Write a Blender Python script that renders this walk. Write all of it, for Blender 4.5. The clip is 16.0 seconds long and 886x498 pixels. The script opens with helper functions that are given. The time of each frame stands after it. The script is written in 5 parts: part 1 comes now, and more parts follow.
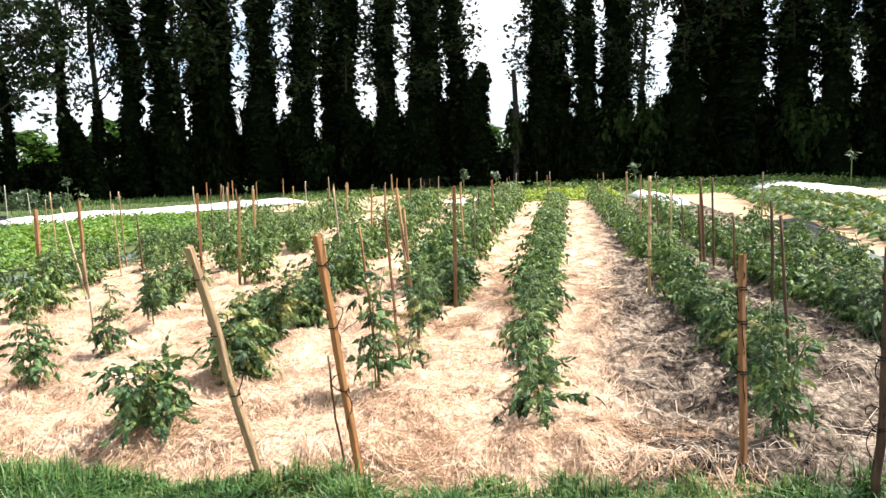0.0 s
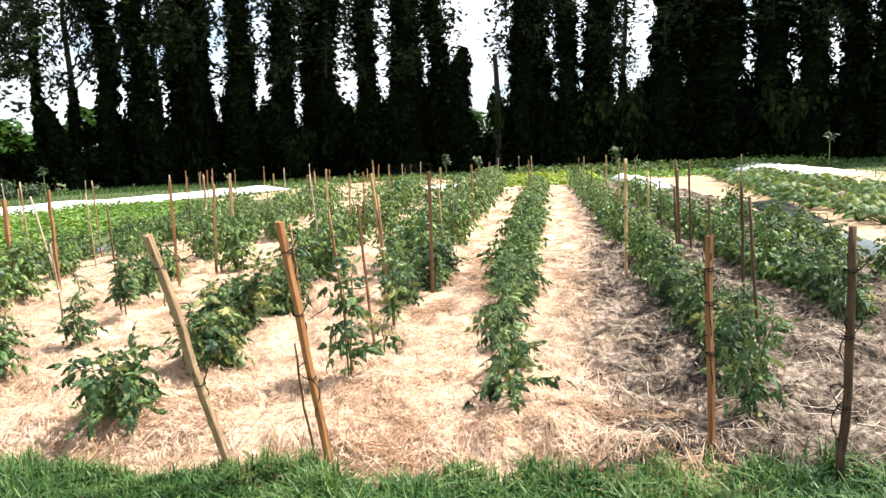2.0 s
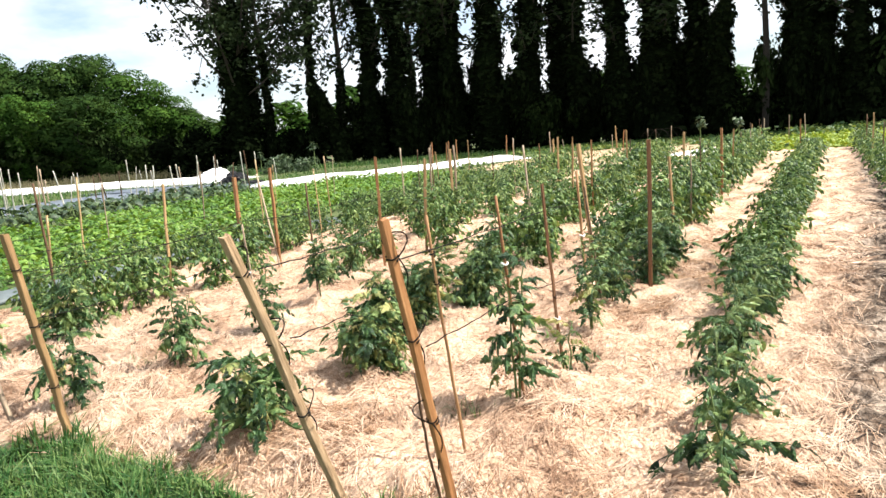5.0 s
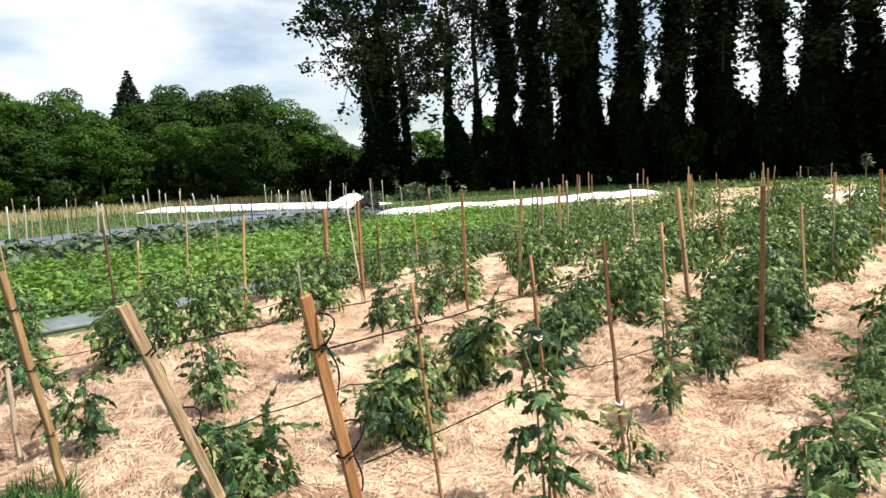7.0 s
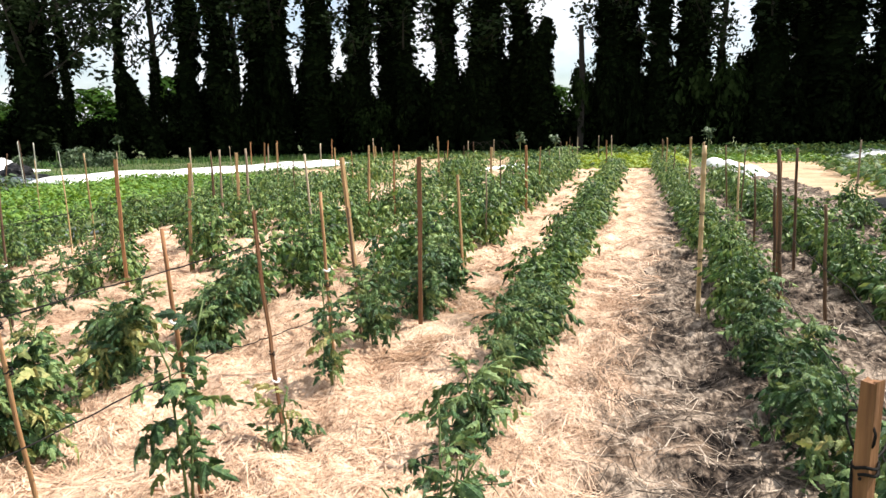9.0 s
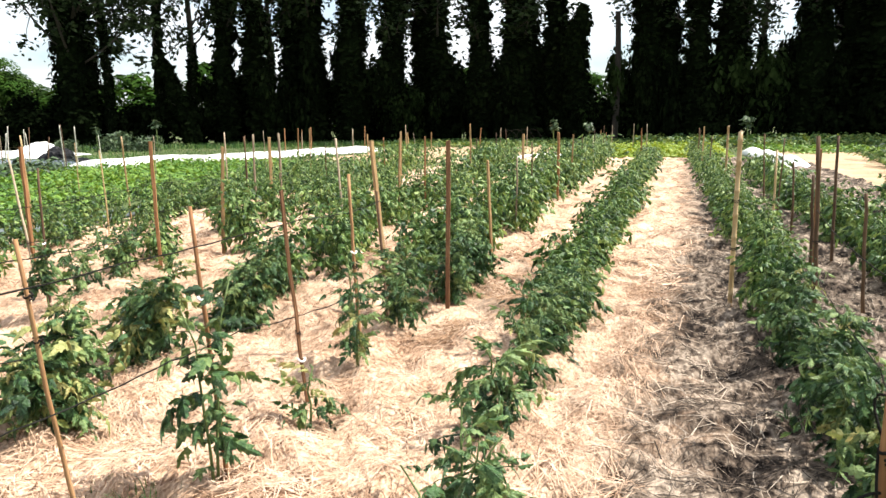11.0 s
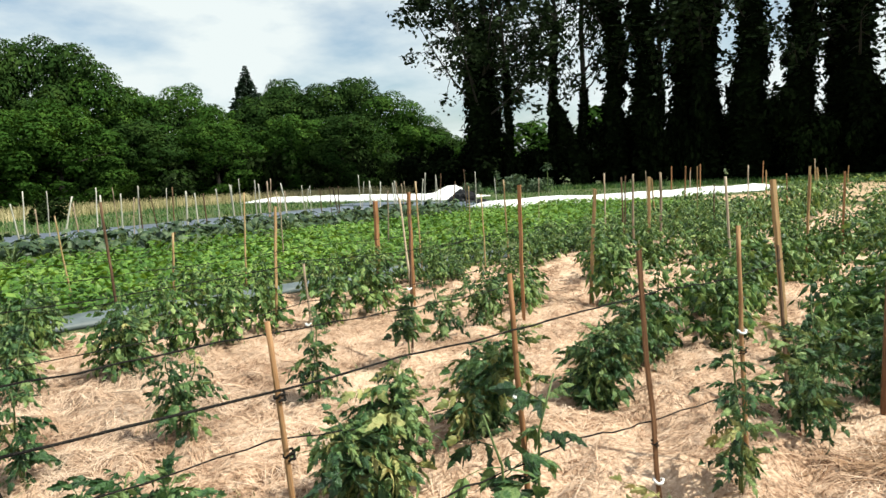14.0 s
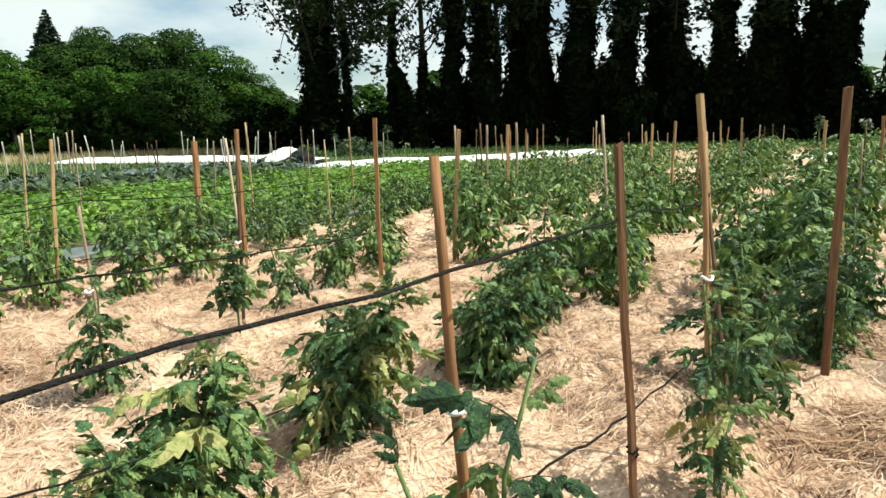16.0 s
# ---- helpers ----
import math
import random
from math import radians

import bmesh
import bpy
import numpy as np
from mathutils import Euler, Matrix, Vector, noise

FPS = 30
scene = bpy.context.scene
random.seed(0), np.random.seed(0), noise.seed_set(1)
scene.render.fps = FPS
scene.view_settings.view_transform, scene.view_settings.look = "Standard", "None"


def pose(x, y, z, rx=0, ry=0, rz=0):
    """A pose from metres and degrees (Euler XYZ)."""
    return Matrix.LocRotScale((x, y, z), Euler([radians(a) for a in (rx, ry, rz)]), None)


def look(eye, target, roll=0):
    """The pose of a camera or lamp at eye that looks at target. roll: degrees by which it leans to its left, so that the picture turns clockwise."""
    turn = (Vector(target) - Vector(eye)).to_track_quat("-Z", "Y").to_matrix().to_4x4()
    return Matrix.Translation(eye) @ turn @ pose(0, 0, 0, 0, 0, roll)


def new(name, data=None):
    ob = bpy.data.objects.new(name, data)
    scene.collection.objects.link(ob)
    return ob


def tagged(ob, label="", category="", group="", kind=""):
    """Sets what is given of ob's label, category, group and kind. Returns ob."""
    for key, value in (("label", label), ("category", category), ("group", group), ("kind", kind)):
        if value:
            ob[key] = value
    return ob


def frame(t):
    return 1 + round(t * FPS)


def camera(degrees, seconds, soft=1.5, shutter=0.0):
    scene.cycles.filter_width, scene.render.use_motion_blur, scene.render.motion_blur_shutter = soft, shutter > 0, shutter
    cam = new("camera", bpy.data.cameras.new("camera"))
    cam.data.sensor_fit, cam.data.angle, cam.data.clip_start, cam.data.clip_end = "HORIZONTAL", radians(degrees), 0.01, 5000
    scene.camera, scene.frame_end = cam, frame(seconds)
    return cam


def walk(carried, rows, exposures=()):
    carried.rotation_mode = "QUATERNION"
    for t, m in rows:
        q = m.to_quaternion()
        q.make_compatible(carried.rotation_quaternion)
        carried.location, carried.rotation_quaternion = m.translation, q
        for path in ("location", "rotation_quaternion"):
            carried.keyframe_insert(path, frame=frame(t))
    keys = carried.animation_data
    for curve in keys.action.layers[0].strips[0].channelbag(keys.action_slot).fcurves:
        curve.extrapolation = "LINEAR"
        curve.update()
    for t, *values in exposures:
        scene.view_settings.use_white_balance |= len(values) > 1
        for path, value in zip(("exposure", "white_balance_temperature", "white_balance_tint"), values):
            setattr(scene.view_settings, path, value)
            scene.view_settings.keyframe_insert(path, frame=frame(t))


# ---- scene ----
cam = camera(65.0, 16.0)
PATH = [
    (0, (0.296, -1.187, 1.654), (-0.081, 0.764, 1.431), -1.8),
    (0.5, (0.372, -1.171, 1.64), (-0.05, 0.766, 1.38), -1.9),
    (1, (0.363, -1.172, 1.635), (-0.123, 0.752, 1.391), -1.7),
    (1.5, (0.371, -1.143, 1.641), (0.015, 0.81, 1.399), -1.9),
    (2, (0.382, -1.132, 1.641), (0.048, 0.822, 1.376), -2.4),
    (2.5, (0.396, -1.112, 1.638), (0.054, 0.839, 1.361), -2.1),
    (3, (0.406, -1.083, 1.626), (-0.069, 0.836, 1.322), -2.5),
    (3.5, (0.374, -0.905, 1.615), (-0.361, 0.933, 1.329), -3.5),
    (4, (0.403, -0.614, 1.632), (-0.48, 1.167, 1.408), -2.7),
    (4.2, (0.43, -0.501, 1.631), (-0.452, 1.273, 1.36), -3.5),
    (6.3, (0.547, 0.605, 1.65), (-0.654, 2.175, 1.349), -4.9),
    (6.5, (0.553, 0.66, 1.644), (-0.659, 2.223, 1.351), -5.1),
    (7, (0.617, 0.9, 1.675), (-0.699, 2.392, 1.466), -2.9),
    (7.5, (0.638, 1.034, 1.673), (-0.571, 2.612, 1.451), -2.2),
    (8, (0.662, 1.129, 1.655), (-0.257, 2.883, 1.376), -2.4),
    (8.5, (0.688, 1.176, 1.647), (0.006, 3.033, 1.356), -1.2),
    (9, (0.725, 1.184, 1.652), (0.161, 3.075, 1.327), -1.1),
    (9.2, (0.745, 1.184, 1.66), (0.216, 3.081, 1.322), -1.0),
    (11.3, (0.75, 1.21, 1.597), (0.035, 3.035, 1.229), -0.5),
    (11.5, (0.725, 1.244, 1.585), (-0.056, 3.043, 1.191), -0.7),
    (12, (0.582, 1.482, 1.616), (-0.246, 3.274, 1.293), -0.4),
    (12.5, (0.46, 1.708, 1.625), (-0.338, 3.515, 1.313), 1.0),
    (13, (0.398, 1.838, 1.623), (-0.665, 3.516, 1.388), -1.3),
    (13.5, (0.404, 2.004, 1.603), (-0.937, 3.467, 1.355), -2.4),
    (14, (0.336, 2.053, 1.614), (-1.194, 3.323, 1.398), -2.6),
    (14.5, (0.088, 2.162, 1.576), (-1.367, 3.506, 1.303), -0.7),
    (15, (-0.193, 2.257, 1.572), (-1.553, 3.679, 1.215), -0.3),
    (15.5, (-0.422, 2.499, 1.498), (-1.733, 3.963, 1.127), -2.1),
    (16, (-0.581, 2.774, 1.314), (-1.769, 4.349, 0.989), -1.5),
]
walk(cam, [(t, look(eye, target, roll)) for t, eye, target, roll in PATH],
     [(0.0, 1.24, 6500, 10), (4.2, 1.18, 6500, 10), (6.3, 0.86, 6500, 8), (7.2, 0.72, 6500, 8), (8.5, 0.88, 6500, 10), (9.2, 0.92, 6500, 10), (11.3, 1.08, 6500, 8), (12.5, 0.88, 6500, 10), (13.0, 0.92, 6500, 6), (13.5, 0.62, 6500, 2),
      (15.0, 0.48, 6500, 1), (16.0, 0.56, 6500, -2)])

# ---- world, sun ----
SUN_AZ, SUN_EL = 62.0, 54.0          # degrees clockwise from +y, above the horizon
world = bpy.data.worlds.new("sky_world")
scene.world = world
world.use_nodes = True
wt = world.node_tree
wt.nodes.clear()
w_out = wt.nodes.new("ShaderNodeOutputWorld")
w_bg = wt.nodes.new("ShaderNodeBackground")
w_sky = wt.nodes.new("ShaderNodeTexSky")
w_sky.sky_type = "NISHITA"
w_sky.sun_disc = False
w_sky.sun_elevation, w_sky.sun_rotation = radians(SUN_EL), radians(SUN_AZ)
w_sky.air_density, w_sky.dust_density = 1.0, 1.5
w_map = wt.nodes.new("ShaderNodeMapping")
w_map.inputs["Scale"].default_value = (1.6, 1.6, 4.5)
w_co = wt.nodes.new("ShaderNodeTexCoord")
w_no = wt.nodes.new("ShaderNodeTexNoise")
w_no.inputs["Scale"].default_value, w_no.inputs["Detail"].default_value = 1.7, 7
w_no.inputs["Roughness"].default_value = 0.55
w_ra = wt.nodes.new("ShaderNodeValToRGB")
w_ra.color_ramp.elements[0].position, w_ra.color_ramp.elements[1].position = 0.35, 0.56
w_mx = wt.nodes.new("ShaderNodeMix")
w_mx.data_type = "RGBA"
w_mx.inputs[7].default_value = (6.3, 6.55, 6.8, 1)
wt.links.new(w_co.outputs["Generated"], w_map.inputs["Vector"])
wt.links.new(w_map.outputs[0], w_no.inputs["Vector"])
wt.links.new(w_no.outputs[0], w_ra.inputs[0])
wt.links.new(w_ra.outputs[0], w_mx.inputs[0])
wt.links.new(w_sky.outputs[0], w_mx.inputs[6])
wt.links.new(w_mx.outputs[2], w_bg.inputs[0])
w_bg.inputs["Strength"].default_value = 0.10
wt.links.new(w_bg.outputs[0], w_out.inputs[0])

sun_data = bpy.data.lights.new("sun", "SUN")
sun_data.energy, sun_data.angle, sun_data.color = 5.0, radians(0.53), (1.0, 0.95, 0.87)
sun = new("sun", sun_data)
sun_dir = Vector((math.sin(radians(SUN_AZ)) * math.cos(radians(SUN_EL)), math.cos(radians(SUN_AZ)) * math.cos(radians(SUN_EL)), math.sin(radians(SUN_EL))))
sun.matrix_world = look(sun_dir * 80, (0, 0, 0))

# ---- materials ----
def material(name, colours, scale=8.0, rough=0.7, spread=0.0, fine=60.0, bump=0.3, bump_scale=40.0, translucent=0.0,
             coords="Object", stretch=(1, 1, 1), island=False, metal=0.0, spec=0.3, ramp=(0.32, 0.68)):
    """Two-scale procedural surface: colours is a list of 2 or 3 base colours blended by a broad noise and a fine one."""
    m = bpy.data.materials.new(name)
    m.use_nodes = True
    nt = m.node_tree
    nt.nodes.clear()
    N = nt.nodes.new
    out = N("ShaderNodeOutputMaterial")
    b = N("ShaderNodeBsdfPrincipled")
    b.inputs["Roughness"].default_value, b.inputs["Metallic"].default_value = rough, metal
    b.inputs["Specular IOR Level"].default_value = spec
    co, mp = N("ShaderNodeTexCoord"), N("ShaderNodeMapping")
    mp.inputs["Scale"].default_value = stretch
    nt.links.new(co.outputs[coords], mp.inputs["Vector"])
    n1, n2 = N("ShaderNodeTexNoise"), N("ShaderNodeTexNoise")
    for n, s, d in ((n1, scale, 4), (n2, fine, 3)):
        n.inputs["Scale"].default_value, n.inputs["Detail"].default_value = s, d
        nt.links.new(mp.outputs[0], n.inputs["Vector"])
    mixv = N("ShaderNodeMath")
    mixv.operation = "MULTIPLY_ADD"
    mixv.inputs[1].default_value = 0.45
    nt.links.new(n2.outputs[0], mixv.inputs[0])
    half = N("ShaderNodeMath")
    half.operation = "MULTIPLY"
    half.inputs[1].default_value = 0.55
    nt.links.new(n1.outputs[0], half.inputs[0])
    nt.links.new(half.outputs[0], mixv.inputs[2])
    value = mixv.outputs[0]
    if spread:
        if island:
            g = N("ShaderNodeNewGeometry")
            rnd = g.outputs["Random Per Island"]
        else:
            g = N("ShaderNodeObjectInfo")
            rnd = g.outputs["Random"]
        c = N("ShaderNodeMath")
        c.operation = "MULTIPLY_ADD"
        c.inputs[1].default_value, c.inputs[2].default_value = spread, -spread / 2
        nt.links.new(rnd, c.inputs[0])
        a = N("ShaderNodeMath")
        nt.links.new(c.outputs[0], a.inputs[0])
        nt.links.new(value, a.inputs[1])
        value = a.outputs[0]
    r = N("ShaderNodeValToRGB")
    e = r.color_ramp.elements
    e[0].position, e[1].position = ramp
    e[0].color, e[1].color = (*colours[0], 1), (*colours[-1], 1)
    if len(colours) == 3:
        mid = e.new((ramp[0] + ramp[1]) / 2)
        mid.color = (*colours[1], 1)
    nt.links.new(value, r.inputs[0])
    nt.links.new(r.outputs[0], b.inputs["Base Color"])
    if bump:
        bp, n3 = N("ShaderNodeBump"), N("ShaderNodeTexNoise")
        n3.inputs["Scale"].default_value, n3.inputs["Detail"].default_value = bump_scale, 5
        nt.links.new(mp.outputs[0], n3.inputs["Vector"])
        bp.inputs["Strength"].default_value, bp.inputs["Distance"].default_value = bump, 0.02
        nt.links.new(n3.outputs[0], bp.inputs["Height"])
        nt.links.new(bp.outputs[0], b.inputs["Normal"])
    if translucent:
        tr, mx = N("ShaderNodeBsdfTranslucent"), N("ShaderNodeMixShader")
        hs = N("ShaderNodeHueSaturation")
        hs.inputs["Hue"].default_value, hs.inputs["Saturation"].default_value, hs.inputs["Value"].default_value = 0.47, 1.1, 1.5
        nt.links.new(r.outputs[0], hs.inputs["Color"])
        nt.links.new(hs.outputs[0], tr.inputs["Color"])
        mx.inputs[0].default_value = translucent
        nt.links.new(b.outputs[0], mx.inputs[1])
        nt.links.new(tr.outputs[0], mx.inputs[2])
        nt.links.new(mx.outputs[0], out.inputs[0])
    else:
        nt.links.new(b.outputs[0], out.inputs[0])
    return m


M_GROUND = material("meadow_ground", [(0.035, 0.060, 0.016), (0.070, 0.095, 0.030), (0.15, 0.13, 0.065)], 0.25, 0.95, fine=6, bump=0.6, bump_scale=8)
def bed_material():
    """Fresh pale straw that gives way to dark rotted mulch towards +x, along a broken line."""
    m = bpy.data.materials.new("mulch_bed")
    m.use_nodes = True
    nt = m.node_tree
    b = nt.nodes["Principled BSDF"]
    b.inputs["Roughness"].default_value, b.inputs["Specular IOR Level"].default_value = 0.95, 0.15
    co = nt.nodes.new("ShaderNodeTexCoord")

    def noise_at(scale, detail, stretch=(1, 1, 1)):
        mp, n = nt.nodes.new("ShaderNodeMapping"), nt.nodes.new("ShaderNodeTexNoise")
        mp.inputs["Scale"].default_value = stretch
        n.inputs["Scale"].default_value, n.inputs["Detail"].default_value = scale, detail
        nt.links.new(co.outputs["Object"], mp.inputs["Vector"])
        nt.links.new(mp.outputs[0], n.inputs["Vector"])
        return n.outputs[0]

    def calc(op, a, c):
        n = nt.nodes.new("ShaderNodeMath")
        n.operation = op
        for k, v in enumerate((a, c)):
            if isinstance(v, (int, float)):
                n.inputs[k].default_value = v
            else:
                nt.links.new(v, n.inputs[k])
        return n.outputs[0]

    def ramp(value, stops):
        r = nt.nodes.new("ShaderNodeValToRGB")
        e = r.color_ramp.elements
        e[0].position, e[1].position = stops[0][0], stops[-1][0]
        e[0].color, e[1].color = (*stops[0][1], 1), (*stops[-1][1], 1)
        for p, c in stops[1:-1]:
            e.new(p).color = (*c, 1)
        nt.links.new(value, r.inputs[0])
        return r.outputs[0]
    fine = noise_at(46, 4, (1, 0.55, 1))
    broad = calc("ADD", calc("MULTIPLY", noise_at(1.3, 4), 0.30), calc("MULTIPLY", noise_at(4.2, 4, (1, 0.7, 1)), 0.30))
    straw = ramp(calc("ADD", broad, calc("MULTIPLY", fine, 0.40)),
                 [(0.39, (0.13, 0.070, 0.042)), (0.465, (0.41, 0.262, 0.170)), (0.56, (0.64, 0.465, 0.338))])
    mulch = ramp(calc("ADD", calc("MULTIPLY", noise_at(3.4, 5), 0.5), calc("MULTIPLY", noise_at(24, 4, (1, 0.6, 1)), 0.5)),
                 [(0.41, (0.012, 0.008, 0.006)), (0.50, (0.105, 0.077, 0.058)), (0.64, (0.39, 0.31, 0.242))])
    sep = nt.nodes.new("ShaderNodeSeparateXYZ")
    nt.links.new(co.outputs["Object"], sep.inputs[0])
    x = calc("ADD", sep.outputs[0], calc("ADD", calc("MULTIPLY", calc("SUBTRACT", noise_at(1.4, 3), 0.5), 1.3), calc("MULTIPLY", calc("SUBTRACT", noise_at(7, 3), 0.5), 0.9)))
    line = calc("ADD", calc("MULTIPLY", calc("MINIMUM", calc("MAXIMUM", calc("SUBTRACT", sep.outputs[1], 7.0), 0.0), 4.0), 0.06), 0.62)
    fac = nt.nodes.new("ShaderNodeMapRange")
    fac.inputs["From Min"].default_value, fac.inputs["From Max"].default_value = -0.45, 0.18
    nt.links.new(calc("SUBTRACT", x, line), fac.inputs["Value"])
    # darker, browner ellipse of straw beside the row, broken by noise
    ex = calc("DIVIDE", calc("ADD", sep.outputs[0], 0.60), 0.50)
    ey = calc("DIVIDE", calc("SUBTRACT", sep.outputs[1], 7.4), 1.9)
    dark_patch = calc("SUBTRACT", 1.15, calc("ADD", calc("MULTIPLY", ex, ex), calc("MULTIPLY", ey, ey)))
    dark_patch = calc("ADD", dark_patch, calc("MULTIPLY", calc("SUBTRACT", noise_at(4.5, 4), 0.5), 3.0))
    dark_patch = calc("MULTIPLY", calc("MINIMUM", calc("MAXIMUM", dark_patch, 0.0), 1.0), 0.72)
    # left-front straw: weathered and weedy, with shade mixed into the colour as well
    gx = calc("DIVIDE", calc("ADD", sep.outputs[0], 4.9), 1.9)
    gy = calc("DIVIDE", calc("SUBTRACT", sep.outputs[1], 3.1), 1.7)
    grey = calc("SUBTRACT", 1.0, calc("ADD", calc("MULTIPLY", gx, gx), calc("MULTIPLY", gy, gy)))
    grey = calc("ADD", grey, calc("MULTIPLY", calc("SUBTRACT", noise_at(3.2, 4), 0.5), 2.6))
    grey = calc("MULTIPLY", calc("MINIMUM", calc("MAXIMUM", grey, 0.0), 1.0), 0.62)
    dark_patch = calc("MAXIMUM", dark_patch, grey)
    mx = nt.nodes.new("ShaderNodeMix")
    mx.data_type = "RGBA"
    for k, v in ((0, calc("MAXIMUM", fac.outputs[0], dark_patch)), (6, straw), (7, mulch)):
        nt.links.new(v, mx.inputs[k])
    nt.links.new(mx.outputs[2], b.inputs["Base Color"])
    bp = nt.nodes.new("ShaderNodeBump")
    bp.inputs["Strength"].default_value, bp.inputs["Distance"].default_value = 0.9, 0.02
    nt.links.new(noise_at(55, 5, (1, 0.55, 1)), bp.inputs["Height"])
    nt.links.new(bp.outputs[0], b.inputs["Normal"])
    return m


M_BED = bed_material()
M_SOIL_BED = material("dry_soil_bed", [(0.26, 0.17, 0.10), (0.42, 0.29, 0.18), (0.55, 0.41, 0.28)], 0.9, 0.95, fine=12, bump=0.8, bump_scale=20)
M_STRAW = material("straw", [(0.19, 0.103, 0.060), (0.49, 0.328, 0.220), (0.67, 0.502, 0.378)], 1.6, 0.85, ramp=(0.36, 0.60), spread=0.12, fine=9, bump=0, island=True)
M_BROWN_STRAW = material("brown_straw", [(0.13, 0.065, 0.034), (0.31, 0.18, 0.10), (0.52, 0.36, 0.24)], 2.0, 0.85, spread=0.22, fine=30, bump=0, island=True)
M_OLD_STRAW = material("grey_straw", [(0.030, 0.021, 0.015), (0.165, 0.122, 0.091), (0.50, 0.41, 0.325)], 2.6, 0.85, ramp=(0.36, 0.70), spread=0.32, fine=40, bump=0, island=True)
M_GRASS = material("grass_blade", [(0.018, 0.060, 0.013), (0.044, 0.122, 0.028), (0.15, 0.22, 0.070)], 1.5, 0.5, spread=0.40, fine=20, bump=0, island=True, translucent=0.25)
M_DRY_GRASS = material("dry_grass", [(0.15, 0.155, 0.060), (0.33, 0.285, 0.135), (0.49, 0.41, 0.235)], 0.15, 0.8, spread=0.35, fine=1.0, bump=0, island=True)
M_TOMATO = material("tomato_leaf", [(0.016, 0.042, 0.011), (0.070, 0.145, 0.034), (0.240, 0.320, 0.100)], 3.0, 0.42, spread=0.34, fine=45, bump=0.35, bump_scale=90, translucent=0.20, island=True, spec=0.35)
M_TOMATO_N = material("tomato_leaf_near", [(0.010, 0.032, 0.011), (0.054, 0.120, 0.037), (0.215, 0.295, 0.100)], 9.0, 0.36, spread=0.28, fine=45, bump=0.6, bump_scale=120, translucent=0.14, spec=0.38)
M_TOMATO_Y = material("yellowing_tomato_leaf", [(0.060, 0.090, 0.024), (0.200, 0.235, 0.070), (0.430, 0.400, 0.160)], 7.0, 0.45, spread=0.35, fine=45, bump=0.6, bump_scale=120, translucent=0.20, spec=0.35)
M_STEM = material("tomato_stem", [(0.07, 0.11, 0.035), (0.14, 0.19, 0.06)], 9, 0.6, fine=60, bump=0.2)
M_POTATO = material("potato_leaf", [(0.036, 0.092, 0.013), (0.088, 0.188, 0.026), (0.190, 0.300, 0.056)], 0.4, 0.5, spread=0.35, fine=8, bump=0, translucent=0.25, island=True)
M_SQUASH = material("squash_leaf", [(0.030, 0.075, 0.018), (0.062, 0.125, 0.028), (0.17, 0.22, 0.05)], 0.6, 0.55, spread=0.4, fine=10, bump=0.4, bump_scale=30, translucent=0.25, island=True)
M_BRASSICA = material("brassica_leaf", [(0.022, 0.044, 0.020), (0.045, 0.078, 0.035), (0.105, 0.145, 0.072)], 0.6, 0.5, spread=0.4, fine=10, bump=0, translucent=0.12, island=True)
M_LETTUCE = material("yellow_green_leaf", [(0.10, 0.18, 0.02), (0.19, 0.27, 0.03), (0.30, 0.36, 0.06)], 0.5, 0.5, spread=0.35, fine=8, bump=0, translucent=0.25, island=True)
# ivy and poplar leaves near black: their backlit shade is put into the colour
M_IVY_SHADED = material("ivy_leaf", [(0.003, 0.0048, 0.0022), (0.0048, 0.008, 0.0032), (0.011, 0.017, 0.0065)], 0.5, 0.9, spread=0.3, fine=5, bump=0, island=True, spec=0.0)
M_POPLAR_SHADED = material("poplar_leaf", [(0.007, 0.013, 0.005), (0.014, 0.024, 0.009), (0.032, 0.050, 0.020)], 0.5, 0.7, spread=0.35, fine=5, bump=0, island=True, translucent=0.10, spec=0.05)
M_WOODS = material("woodland_leaf", [(0.010, 0.028, 0.004), (0.028, 0.068, 0.011), (0.080, 0.150, 0.026)], 0.30, 0.8, spread=0.08, fine=1.1, bump=0, island=True, translucent=0.14, spec=0.04)
M_WOODS_DARK = material("dark_woodland_leaf", [(0.008, 0.021, 0.005), (0.020, 0.045, 0.010), (0.052, 0.092, 0.020)], 0.30, 0.8, spread=0.08, fine=1.1, bump=0, island=True, translucent=0.12, spec=0.04)
# undergrowth leaf darkened: the shade under the trees is in its colour
M_UNDER_SHADED = material("undergrowth_leaf", [(0.006, 0.012, 0.003), (0.012, 0.022, 0.006), (0.026, 0.042, 0.012)], 0.3, 0.8, spread=0.35, fine=3, bump=0, island=True, translucent=0.06, spec=0.03)
M_FIR = material("fir_needles", [(0.012, 0.028, 0.014), (0.026, 0.046, 0.022)], 0.4, 0.7, spread=0.3, fine=4, bump=0, island=True, spec=0.15)
M_BARK = material("bark", [(0.018, 0.015, 0.012), (0.05, 0.042, 0.034)], 1.2, 0.95, fine=9, bump=0.9, bump_scale=8, stretch=(1, 1, 0.3))
M_TRUNK = material("dead_bark", [(0.010, 0.009, 0.007), (0.03, 0.025, 0.02)], 1.2, 0.95, fine=9, bump=0.9, bump_scale=8, stretch=(1, 1, 0.3))
M_WOOD_RED = material("orange_stake_wood", [(0.13, 0.058, 0.024), (0.27, 0.128, 0.055), (0.40, 0.22, 0.105)], 6, 0.75, fine=55, spread=0.12, bump=0.5, bump_scale=40, stretch=(1, 1, 0.10))
